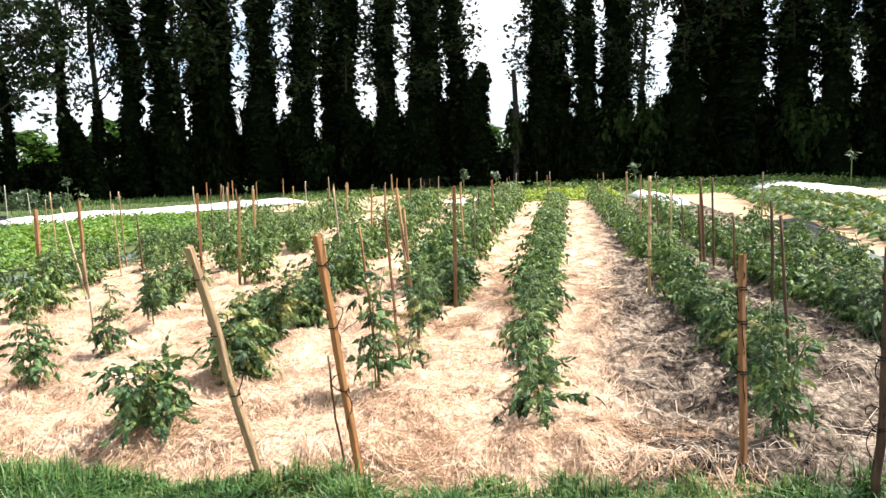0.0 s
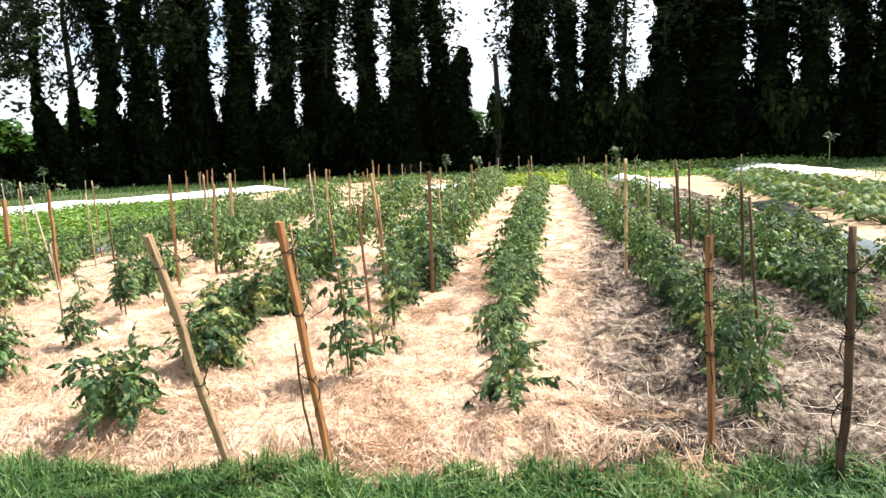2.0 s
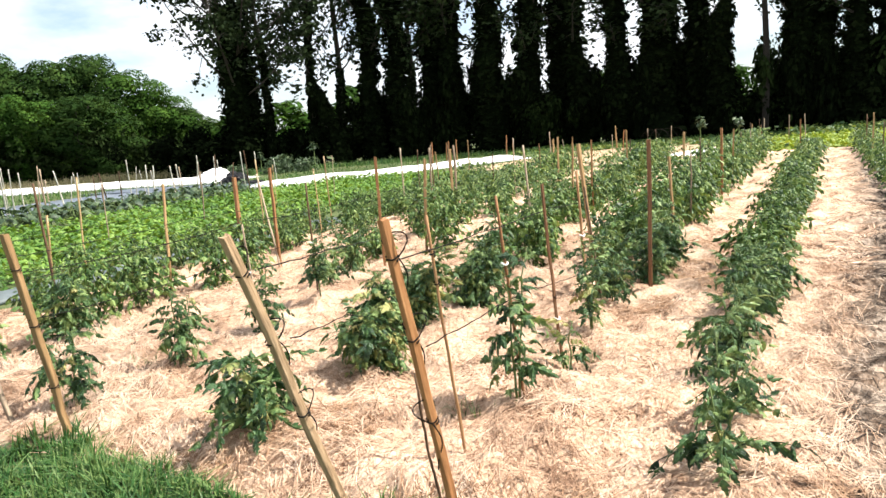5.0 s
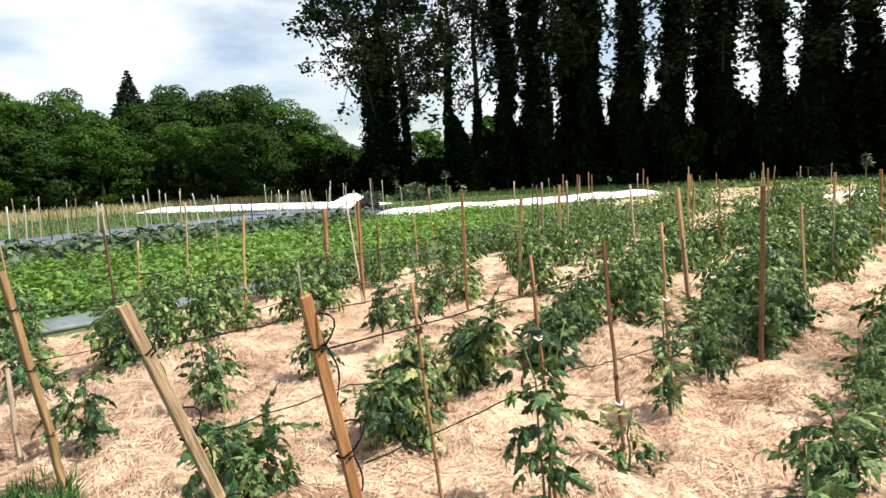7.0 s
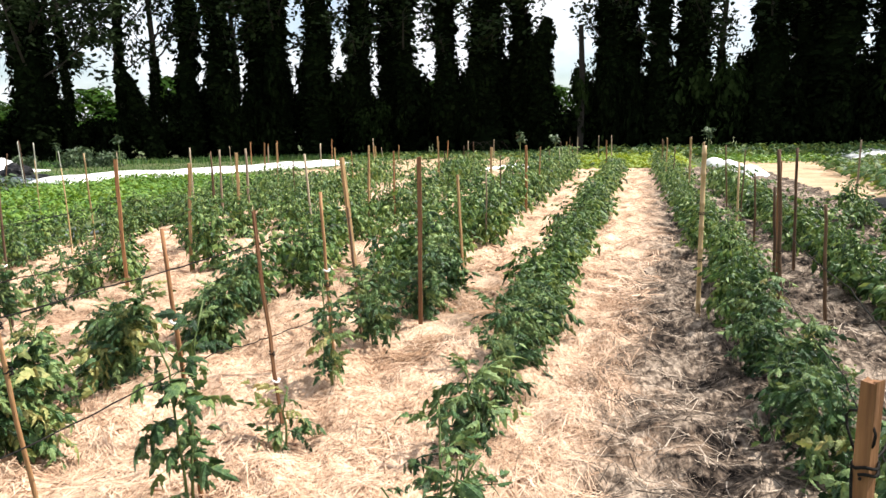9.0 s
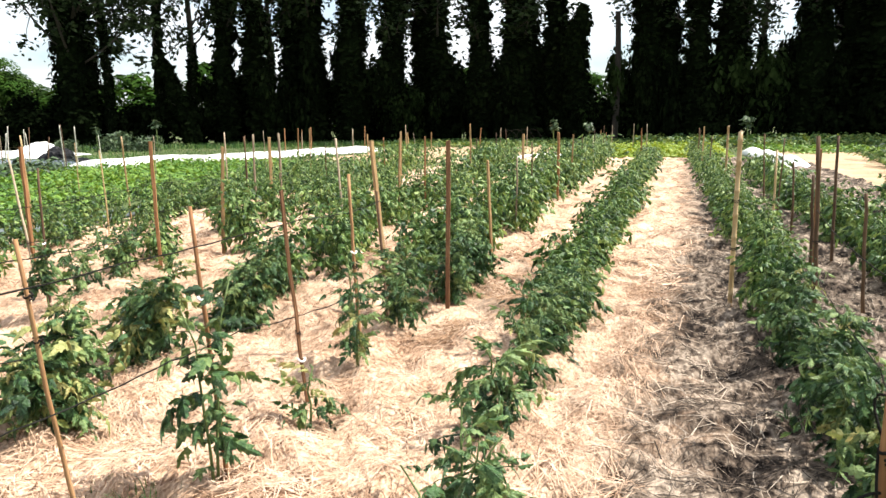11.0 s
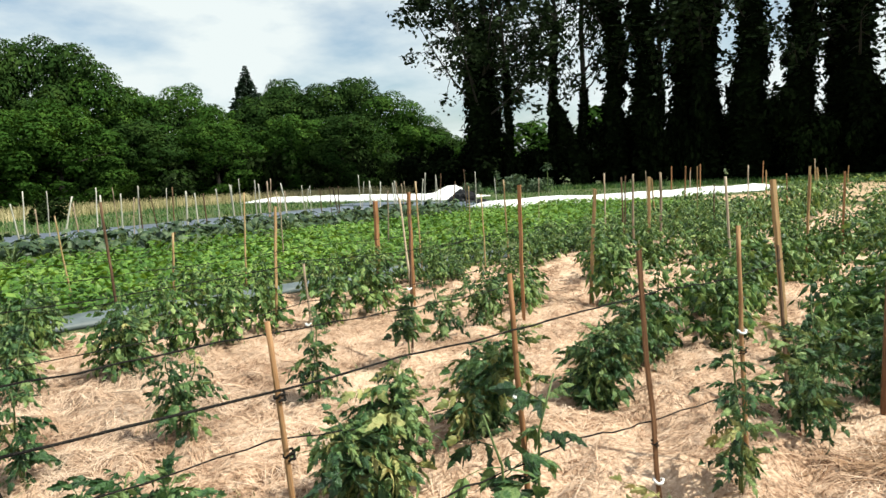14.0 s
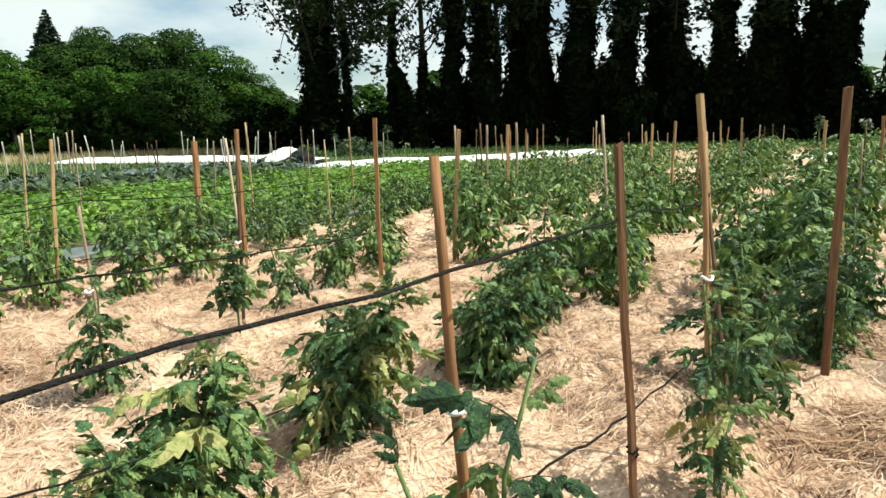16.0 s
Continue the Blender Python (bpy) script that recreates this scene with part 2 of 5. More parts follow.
M_WOOD_BRIGHT = material("bright_orange_stake_wood", [(0.17, 0.075, 0.030), (0.34, 0.155, 0.060), (0.46, 0.245, 0.105)], 6, 0.72, fine=55, bump=0.5, bump_scale=40, stretch=(1, 1, 0.10))
M_WOOD_OCHRE = material("ochre_stake_wood", [(0.14, 0.070, 0.030), (0.28, 0.148, 0.066), (0.42, 0.25, 0.125)], 6, 0.75, fine=55, spread=0.12, bump=0.5, bump_scale=40, stretch=(1, 1, 0.10))
M_WOOD_TAN = material("tan_stake_wood", [(0.18, 0.105, 0.048), (0.33, 0.205, 0.095), (0.46, 0.31, 0.16)], 6, 0.75, fine=55, spread=0.15, bump=0.5, bump_scale=40, stretch=(1, 1, 0.10))
M_WOOD_GREY = material("weathered_stake_wood", [(0.15, 0.11, 0.075), (0.32, 0.24, 0.165), (0.48, 0.38, 0.27)], 6, 0.85, fine=55, spread=0.2, bump=0.7, bump_scale=40, stretch=(1, 1, 0.10))
M_WOOD_UMBER = material("brown_stake_wood", [(0.08, 0.036, 0.018), (0.18, 0.088, 0.042), (0.32, 0.18, 0.095)], 6, 0.78, fine=55, spread=0.12, bump=0.6, bump_scale=40, stretch=(1, 1, 0.10))
M_WOOD_SPLIT = material("split_stake_wood", [(0.17, 0.108, 0.062), (0.36, 0.24, 0.138), (0.53, 0.38, 0.24)], 7, 0.85, fine=60, bump=0.8, bump_scale=45, stretch=(1, 1, 0.12))
M_WOOD_PALE = material("bleached_stake_wood", [(0.26, 0.25, 0.21), (0.42, 0.40, 0.34), (0.55, 0.53, 0.46)], 6, 0.85, fine=55, spread=0.2, bump=0.5, bump_scale=40, stretch=(1, 1, 0.10))
M_WOOD_DARK = material("dark_stake_wood", [(0.035, 0.020, 0.013), (0.095, 0.054, 0.030), (0.18, 0.108, 0.06)], 6, 0.85, fine=55, spread=0.2, bump=0.7, bump_scale=40, stretch=(1, 1, 0.10))
M_BAMBOO = material("bamboo_cane", [(0.20, 0.125, 0.055), (0.36, 0.24, 0.11), (0.50, 0.365, 0.19)], 5, 0.45, fine=30, spread=0.2, bump=0.1, stretch=(1, 1, 0.2), spec=0.5)
M_TWINE = material("black_twine", [(0.008, 0.0075, 0.007), (0.030, 0.027, 0.024)], 30, 0.95, fine=200, bump=0.6, bump_scale=200, spec=0.08)
M_FLEECE = material("white_fleece", [(0.62, 0.62, 0.60), (0.76, 0.76, 0.75), (0.84, 0.84, 0.83)], 0.5, 0.8, fine=4, bump=0.5, bump_scale=3)
M_TARP_BLUE = material("grey_blue_ground_cover", [(0.06, 0.072, 0.095), (0.10, 0.12, 0.155), (0.16, 0.185, 0.225)], 0.4, 0.55, fine=4, bump=0.5, bump_scale=3, spec=0.4)
M_TARP_BLACK = material("black_plastic", [(0.005, 0.005, 0.006), (0.016, 0.016, 0.018)], 1.5, 0.5, fine=8, bump=0.7, bump_scale=6, spec=0.18)
M_TARP_GREY = material("grey_drip_mat", [(0.06, 0.075, 0.08), (0.13, 0.155, 0.16)], 1.5, 0.5, fine=8, bump=0.6, bump_scale=6)
M_WHITE_TAG = material("white_plastic_tag", [(0.74, 0.74, 0.72), (0.82, 0.82, 0.80)], 8, 0.4, fine=40, bump=0.1)
M_BRICKRED = material("red_brown_tin", [(0.16, 0.07, 0.05), (0.27, 0.13, 0.09)], 1.5, 0.8, fine=12, bump=0.4)

# ---- geometry helpers ----
RNG = np.random.default_rng(11)


def link_mesh(name, V, F, mat, parent=None, smooth=False, label=""):
    """A mesh object from vertex and face arrays (all faces with the same corner count)."""
    return link_data(name, mesh_data(name, V, F, mat, smooth), parent, label)


def mesh_data(name, V, F, mat, smooth=False, normals=None):
    V, F = np.asarray(V, np.float32), np.asarray(F, np.int32)
    me = bpy.data.meshes.new(name)
    k = F.shape[1]
    me.vertices.add(len(V))
    me.vertices.foreach_set("co", V.ravel())
    me.loops.add(F.size)
    me.loops.foreach_set("vertex_index", F.ravel())
    me.polygons.add(len(F))
    me.polygons.foreach_set("loop_start", np.arange(0, F.size, k, dtype=np.int32))
    me.polygons.foreach_set("use_smooth", np.full(len(F), smooth))
    me.update(calc_edges=True)
    if normals is not None:
        me.polygons.foreach_set("use_smooth", np.full(len(F), True))
        me.normals_split_custom_set_from_vertices(np.asarray(normals, np.float32).tolist())
    me.materials.append(mat)
    return me


def link_data(name, me, parent=None, label=""):
    ob = new(name, me)
    if parent is not None:
        ob.parent = parent
    if label:
        ob["label"] = label
    return ob


def vnoise(x, y, seed=0):
    """Smooth value noise in -1..1 on a unit lattice."""
    x, y = np.asarray(x, float), np.asarray(y, float)
    xi, yi = np.floor(x).astype(np.int64), np.floor(y).astype(np.int64)
    u, v = x - xi, y - yi
    u, v = u * u * (3 - 2 * u), v * v * (3 - 2 * v)

    def lattice(a, b):
        n = (a * 374761393 + b * 668265263 + seed * 974634541) & 0x7FFFFFFF
        n = ((n ^ (n >> 13)) * 1274126177) & 0x7FFFFFFF
        return ((n ^ (n >> 16)) & 0xFFFF) / 32767.5 - 1
    return (lattice(xi, yi) * (1 - u) + lattice(xi + 1, yi) * u) * (1 - v) + (lattice(xi, yi + 1) * (1 - u) + lattice(xi + 1, yi + 1) * u) * v


def front_edge(x):
    return 2.33 + 0.045 * np.asarray(x) - 0.07 * np.maximum(-np.asarray(x) - 2.0, 0) + 0.10 * vnoise(np.asarray(x) * 1.7, np.zeros_like(x) + 0.5, 3) + 0.05 * vnoise(np.asarray(x) * 5, np.zeros_like(x), 4)


def bed_z(x, y):
    """Height of the mulch over the ground."""
    x, y = np.asarray(x, float), np.asarray(y, float)
    z = 0.075 + 0.040 * vnoise(x * 1.3, y * 1.1, 1) + 0.052 * vnoise(x * 3.1, y * 2.8, 2) + 0.046 * vnoise(x * 6.5, y * 6, 5) + 0.022 * vnoise(x * 15, y * 14, 6)
    clod = np.clip((x - straw_limit(y) + 0.15) / 0.3, 0, 1)
    z = z + clod * (0.020 * vnoise(x * 10, y * 9, 17) + 0.012 * vnoise(x * 23, y * 21, 18))
    edge = np.clip((y - front_edge(x)) / 0.25, 0, 1)
    side = np.clip((x + 8.3) / 0.6, 0, 1)
    return (np.maximum(z, 0.008) + 0.04) * edge * side - 0.038


def unit(a):
    return a / np.maximum(np.linalg.norm(a, axis=-1, keepdims=True), 1e-9)


def frames_for(d, up):
    """Rotation matrices (N,3,3) whose columns are along d, sideways, and near up."""
    x = unit(d)
    y = unit(np.cross(up, x))
    z = np.cross(x, y)
    return np.stack([x, y, z], axis=2)


def stamp(tv, tf, pos, rot, size):
    """Copies of a template, each at pos with rotation rot and size, as one vertex and face array."""
    size = np.asarray(size)
    size = size[:, None, None] if size.ndim == 1 else size[:, None, :]
    V = np.einsum("nij,nkj->nki", rot, tv[None] * size) + pos[:, None, :]
    F = tf[None] + (np.arange(len(pos)) * len(tv))[:, None, None]
    return V.reshape(-1, 3), F.reshape(-1, tf.shape[1])


def tube(path, radii, sides=6, seed=0, rough=0.0):
    """Quads of a tube along a path, with closing caps folded into the last ring."""
    path = np.asarray(path, float)
    n = len(path)
    tang = unit(np.gradient(path, axis=0))
    ref = np.where(np.abs(tang[:, 2:3]) > 0.9, np.array([[1.0, 0, 0]]), np.array([[0, 0, 1.0]]))
    a = unit(np.cross(tang, ref))
    b = np.cross(tang, a)
    ang = np.arange(sides) * 2 * math.pi / sides + math.pi / sides
    r = np.broadcast_to(np.asarray(radii, float), (n,))[:, None]
    if rough:
        r = r * (1 + rough * np.random.default_rng(seed).uniform(-1, 1, (n, sides)))
    V = path[:, None, :] + r[..., None] * (np.cos(ang)[None, :, None] * a[:, None, :] + np.sin(ang)[None, :, None] * b[:, None, :])
    V = V.reshape(-1, 3)
    F = []
    for i in range(n - 1):
        for j in range(sides):
            k = (j + 1) % sides
            F.append((i * sides + j, i * sides + k, (i + 1) * sides + k, (i + 1) * sides + j))
    V = np.vstack([V, path[:1], path[-1:]])
    lo, hi = len(V) - 2, len(V) - 1
    for j in range(0, sides, 2):
        F.append((lo, (j + 2) % sides, (j + 1) % sides, j))
        q = (n - 1) * sides
        F.append((hi, q + j, q + (j + 1) % sides, q + (j + 2) % sides))
    return V, np.array(F)


def join(parts):
    V, F, off = [], [], 0
    for v, f in parts:
        V.append(v)
        F.append(f + off)
        off += len(v)
    return np.vstack(V), np.vstack(F)


def empty(name, m, label, category, group=""):
    ob = new(name)
    ob.empty_display_size = 0.1
    ob.matrix_world = m
    return tagged(ob, label, category, group)


# ---- ground and beds ----
def ground():
    xs = np.unique(np.concatenate([np.linspace(-1500, 1500, 41), np.linspace(-90, 60, 76)]))
    ys = np.unique(np.concatenate([np.linspace(-1500, 1500, 41), np.linspace(-30, 90, 61)]))
    X, Y = np.meshgrid(xs, ys)
    near = np.clip(1 - np.hypot(X, Y - 10) / 140, 0, 1)
    Z = -0.03 + 0.012 * vnoise(X * 0.3, Y * 0.3, 9) * near
    V = np.stack([X, Y, Z], -1).reshape(-1, 3)
    w = len(xs)
    i = (np.arange(len(ys) - 1)[:, None] * w + np.arange(w - 1)[None, :]).ravel()
    ob = link_mesh("ground", V, np.stack([i, i + 1, i + w + 1, i + w], 1), M_GROUND, smooth=True)
    tagged(ob, "grassy meadow ground reaching to the tree line", "ground", kind="structure")


def grid_sheet(name, xs, ys, zfun, mat, warp=None, smooth=True):
    X, Y = np.meshgrid(xs, ys)
    if warp:
        X, Y = warp(X, Y)
    Z = zfun(X, Y)
    V = np.stack([X, Y, Z], -1).reshape(-1, 3)
    w = len(xs)
    i = (np.arange(len(ys) - 1)[:, None] * w + np.arange(w - 1)[None, :]).ravel()
    return link_mesh(name, V, np.stack([i, i + 1, i + w + 1, i + w], 1), mat, smooth=smooth)


def straw_limit(y):
    """x at which the fresh straw ends and the rotted mulch begins."""
    y = np.asarray(y, float)
    return 0.66 + 0.24 * np.clip((y - 7) / 4, 0, 1) - 0.010 * (y - 3) + 0.22 * vnoise(y * 0.9, y * 0 + 2.5, 7) + 0.12 * vnoise(y * 3.1, y * 0 + 1.5, 8)


def beds():
    ys = np.concatenate([np.linspace(0, 6.8, 136), 6.8 + np.cumsum(np.linspace(0.06, 0.42, 95))])
    ys = ys[ys < 30.5]

    def warp_left(X, Y):
        u = (X + 9.2) / 9.2
        y = Y + front_edge(X)
        return -8.3 + u * (8.3 + straw_limit(y)), y

    def warp_right(X, Y):
        y = Y + front_edge(X + 0.9)
        lim = straw_limit(y) - 0.03
        return lim + X * (4.9 - lim) / 4.0, y
    a = grid_sheet("straw_mulch_bed", np.linspace(-9.2, 0, 150), ys, bed_z, M_BED, warp_left)
    tagged(a, "thick bed of pale dry straw mulch between tomato rows", "mulch", kind="structure")
    b = grid_sheet("rotted_mulch_bed", np.linspace(0, 4.0, 66), ys, lambda x, y: bed_z(x, y) - 0.004, M_BED, warp_right)
    tagged(b, "grey-brown rotted straw and soil mulch", "mulch", kind="structure")
    c = grid_sheet("dry_soil_bed", np.linspace(4.7, 16, 40), np.linspace(8, 40, 70), lambda x, y: 0.01 + 0.03 * vnoise(x * 1.2, y * 1.2, 12) * np.clip((y - 8) / 2, 0, 1), M_SOIL_BED)
    tagged(c, "dry orange-brown soil with scattered straw", "soil", kind="structure")
    d = grid_sheet("straw_bed_end", np.linspace(-16, -3, 30), np.linspace(29, 52, 40), lambda x, y: -0.005 + 0.02 * vnoise(x, y, 13), M_SOIL_BED)
    tagged(d, "pale dry straw strip beyond the tomato rows", "soil", kind="structure")


def strands(name, n, xr, yr, mat, width, length, keep, seed, label, lift=0.007, power=1.0):
    """Loose bent straws lying on the mulch."""
    g = np.random.default_rng(seed)
    x = g.uniform(*xr, n)
    y = yr[0] + (yr[1] - yr[0]) * g.uniform(0, 1, n) ** power
    ok = keep(x, y)
    x, y = x[ok], y[ok]
    n = len(x)
    L = g.uniform(*length, n)
    yaw = g.uniform(0, 2 * math.pi, n)
    bend = g.normal(0, 1.0, n)
    seg = 2
    s = np.linspace(-0.5, 0.5, seg + 1)
    ang = yaw[:, None] + bend[:, None] * s[None]
    px = x[:, None] + L[:, None] * s * np.cos(ang)
    py = y[:, None] + L[:, None] * s * np.sin(ang)
    tilt = g.normal(0, 0.14, n)[:, None] * s[None] * L[:, None]
    arch = g.uniform(-0.3, 0.5, n)[:, None] * (0.25 - s[None] ** 2) * L[:, None] * 0.35
    base = bed_z(px, py)
    pz = np.maximum(base + lift * g.uniform(0.2, 1.6, n)[:, None] + tilt + arch, base + 0.002)
    w = (width * g.uniform(0.6, 1.5, n))[:, None]
    nx, ny = -np.sin(ang) * w / 2, np.cos(ang) * w / 2
    A = np.stack([px - nx, py - ny, pz], -1)
    B = np.stack([px + nx, py + ny, pz + w * g.uniform(-0.6, 0.6, n)[:, None]], -1)
    V = np.stack([A, B], 2).reshape(-1, 3)
    k = np.arange(n)[:, None] * 2 * (seg + 1) + 2 * np.arange(seg)[None]
    k = k.ravel()
    ob = link_mesh(name, V, np.stack([k, k + 1, k + 3, k + 2], 1), mat)
    tagged(ob, label, "straw", kind="stuff")


def grass_blades(name, x, y, z0, height, width, mat, seed, label, lean=0.5, category="grass"):
    g = np.random.default_rng(seed)
    n = len(x)
    yaw = g.uniform(0, 2 * math.pi, n)
    h = height * g.uniform(0.45, 1.25, n)
    w = width * g.uniform(0.6, 1.3, n)
    k = np.abs(g.normal(0, lean, n))
    dx, dy = np.cos(yaw), np.sin(yaw)
    rows = []
    for s, ww in ((0, 1.0), (0.5, 0.8), (1.0, 0.08)):
        cx, cy = x + dx * k * h * s ** 2, y + dy * k * h * s ** 2
        cz = z0 + h * (s - 0.25 * k * s ** 2)
        rows.append(np.stack([cx - dy * w * ww / 2, cy + dx * w * ww / 2, cz], -1))
        rows.append(np.stack([cx + dy * w * ww / 2, cy - dx * w * ww / 2, cz], -1))
    V = np.stack(rows, 1).reshape(-1, 3)
    o = np.arange(n)[:, None] * 6
    F = np.concatenate([o + np.array([[0, 1, 3, 2]]), o + np.array([[2, 3, 5, 4]])], 0)
    ob = link_mesh(name, V, F, mat)
    tagged(ob, label, category, kind="stuff")


# ---- leaves and plants ----
def leaflet(length, width, fold, droop, fine, g):
    """A toothed leaflet along +x, folded on its midrib, as triangles."""
    if fine:
        t = np.array([0, 0.30, 0.65, 1.0])
        mid = np.stack([t * length, 0 * t, -droop * length * t ** 2], 1)
        V = [*mid]
        F = []
        for sgn in (1, -1):
            st = np.array([0.10, 0.34, 0.40, 0.62, 0.66, 0.84])
            sw = np.array([0.70, 1.0, 0.58, 0.82, 0.42, 0.36]) * width * 0.5 * (1 + g.uniform(-0.15, 0.15, 6))
            o = len(V)
            for a, b in zip(st, sw):
                V.append(np.array([a * length, sgn * b, -droop * length * a ** 2 - fold * b]))
            tri = [(0, o, 1), (o, o + 1, 1), (o + 1, o + 2, 1), (o + 2, 2, 1), (o + 2, o + 3, 2), (o + 3, o + 4, 2), (o + 4, 3, 2), (o + 4, o + 5, 3)]
            F += [q if sgn > 0 else q[::-1] for q in tri]
        return np.array(V), np.array(F)
    V = np.array([(0, 0, 0), (0.42 * length, width / 2, -fold * width / 2 - droop * length * 0.18), (0.5 * length, 0, -droop * length * 0.25),
                  (0.42 * length, -width / 2, -fold * width / 2 - droop * length * 0.18), (length, 0, -droop * length)])
    return V, np.array([(0, 2, 1), (0, 3, 2), (1, 2, 4), (2, 3, 4)])


def tomato_leaf(seed, length=0.26, pairs=3, fine=True, droop=0.55, broad=1.0):
    """A compound leaf along +x from its base, triangles only."""
    g = np.random.default_rng(seed)
    s = np.linspace(0, 1, 5 if fine else 3)
    side = g.normal(0, 0.06)
    curve = lambda q: np.stack([length * (q - 0.10 * q ** 2), length * side * q ** 2, length * (0.10 * q - droop * q ** 2)], -1)
    parts = []
    r = np.array([0.0035, 0.003, 0.0025, 0.002, 0.001]) if fine else np.array([0.004, 0.003, 0.001])
    tv, tq = tube(curve(s), r, 4 if fine else 3)
    if fine:
        tf = np.concatenate([tq[:, [0, 1, 2]], tq[:, [0, 2, 3]]])
        parts.append((tv, tf))
    places = [(0.20 + 0.62 * i / max(pairs - 1, 1) + g.normal(0, 0.03), sg) for i in range(pairs) for sg in (1, -1) if g.uniform() > 0.07] + [(0.97, 0)]
    for q, sg in places:
        p = curve(np.array(q))
        d = curve(np.array(min(q + 0.03, 1.03))) - p
        d = d / np.linalg.norm(d)
        big = (0.75 + 0.5 * math.sin(math.pi * min(q, 0.9))) * g.uniform(0.8, 1.15)
        ll = length * (0.32 if pairs < 4 else 0.27) * broad * big * (1.25 if sg == 0 else 1.0)
        lv, lf = leaflet(ll, ll * g.uniform(0.52, 0.74), g.uniform(0.1, 1.1), g.uniform(0.1, 1.0), fine, g)
        yaw = sg * radians(g.uniform(45, 80))
        dip = radians(g.uniform(-5, 65))
        c0 = np.array([d[0] * math.cos(yaw) - d[1] * math.sin(yaw), d[0] * math.sin(yaw) + d[1] * math.cos(yaw), d[2] * 0.6 - math.sin(dip) * 0.6])
        up = np.array([0.0, -sg * 0.3, 1.0]) + g.normal(0, 0.38, 3)
        R = frames_for(c0[None], up[None])[0]
        parts.append((lv @ R.T + p, lf))
    return join(parts)


NEAR_LEAVES = [mesh_data("leaf", *tomato_leaf(40 + i, 0.175, 4 + i % 2, True, 0.36 + 0.22 * (i % 4)), M_TOMATO_N) for i in range(12)]
BROAD_LEAVES = [mesh_data("leaf", *tomato_leaf(140 + i, 0.21, 2 + i % 2, True, 0.18 + 0.20 * (i % 3), 1.55), M_TOMATO_N) for i in range(6)]
YELLOW_LEAVES = [mesh_data("leaf", *tomato_leaf(160 + i, 0.175, 4, True, 0.45 + 0.2 * i), M_TOMATO_Y) for i in range(4)]
FAR_LEAVES = [tomato_leaf(70 + i, 0.20, 3 + (i % 4 == 0), False, 0.25 + 0.2 * (i % 4)) for i in range(8)]
SMALL_LEAVES = [tomato_leaf(90 + i, 0.22, 2, False, 0.4 + 0.1 * i) for i in range(3)]


def plant_shape(g, height, spread, leaves, lean=0.0, bare=0.10):
    """Stem curves and the seats of leaves: (place, direction, size)."""
    stems, seats = [], []
    count = 1 if spread < 0.2 else (2 if spread < 0.3 else 3)
    for k in range(count):
        az = g.uniform(0, 2 * math.pi)
        out = (0.02 if count == 1 else spread * 0.62) * g.uniform(0.5, 1.1)
        hh = height * (1 if k == 0 else g.uniform(0.65, 0.95))
        t = np.linspace(0, 1, 6)
        P = np.stack([out * t ** 1.3 * math.cos(az) + 0.012 * g.normal(0, 1, 6) * t + lean * t, out * t ** 1.3 * math.sin(az) + 0.012 * g.normal(0, 1, 6) * t, hh * 0.92 * t], 1)
        P[0] = (0.012 * math.cos(az), 0.012 * math.sin(az), -0.02)
        stems.append(P)
        m = leaves // count
        for i in range(m):
            q = bare + (1 - bare) * (i + g.uniform(0, 0.9)) / m
            p = np.array([np.interp(q, t, P[:, c]) for c in range(3)])
            a = az + i * 2.4 + g.normal(0, 0.4)
            rise = radians(g.uniform(-20, 50) + 20 * (q > 0.8))
            d = np.array([math.cos(a) * math.cos(rise), math.sin(a) * math.cos(rise), math.sin(rise)])
            size = (0.75 + 0.45 * math.sin(math.pi * min(q * 0.95 + 0.08, 1))) * g.uniform(0.55, 1.3) * (0.62 if q > 0.9 else 1)
            seats.append((p, d, size * (0.6 + 0.4 * spread / 0.26)))
    return stems, seats


def stem_mesh(stems, thick=0.008):
    return join([tube(P, np.linspace(thick, thick * 0.4, len(P)), 5) for P in stems])


def near_plant(x, y, height, spread, leaves, seed, label, leaf=1.0, kind="", bare=0.10):
    """A tomato plant whose leaves are parts of their own; kind: broad, yellow or plain leaves."""
    g = np.random.default_rng(seed)
    root = empty("tomato_plant", pose(x, y, float(bed_z(x, y)) - 0.01, 0, 0, g.uniform(0, 360)), label, "tomato plant", "tomato plants in rows")
    stems, seats = plant_shape(g, height, spread, leaves, 0.0, bare)
    link_mesh("stem", *stem_mesh(stems), M_STEM, root, True, "thin green hairy stems")
    for p, d, size in seats:
        size = size * leaf
        pool = NEAR_LEAVES
        if kind == "broad":
            pool, size = BROAD_LEAVES, size * 0.62
        elif g.uniform() < (0.28 if kind == "yellow" else 0.035):
            pool = YELLOW_LEAVES
        ob = link_data("leaf", pool[int(g.integers(len(pool)))], root)
        R = frames_for(d[None], np.array([[0, 0, 1.0]]) + g.normal(0, 0.40, (1, 3)))[0]
        M = Matrix(R.tolist()).to_4x4()
        M.translation = p
        ob.matrix_local = M @ Matrix.Diagonal((size, size, size, 1))
    return root


def foliage_arrays(g, seats, kinds):
    pos = np.array([s[0] for s in seats])
    rot = frames_for(np.array([s[1] for s in seats]), np.array([[0, 0, 1.0]]) + g.normal(0, 0.25, (len(seats), 3)))
    size = np.array([s[2] for s in seats])
    pick = g.integers(0, len(kinds), len(seats))
    return join([stamp(*kinds[k], pos[pick == k], rot[pick == k], size[pick == k]) for k in range(len(kinds)) if (pick == k).any()])


ROW_PLANTS = {}


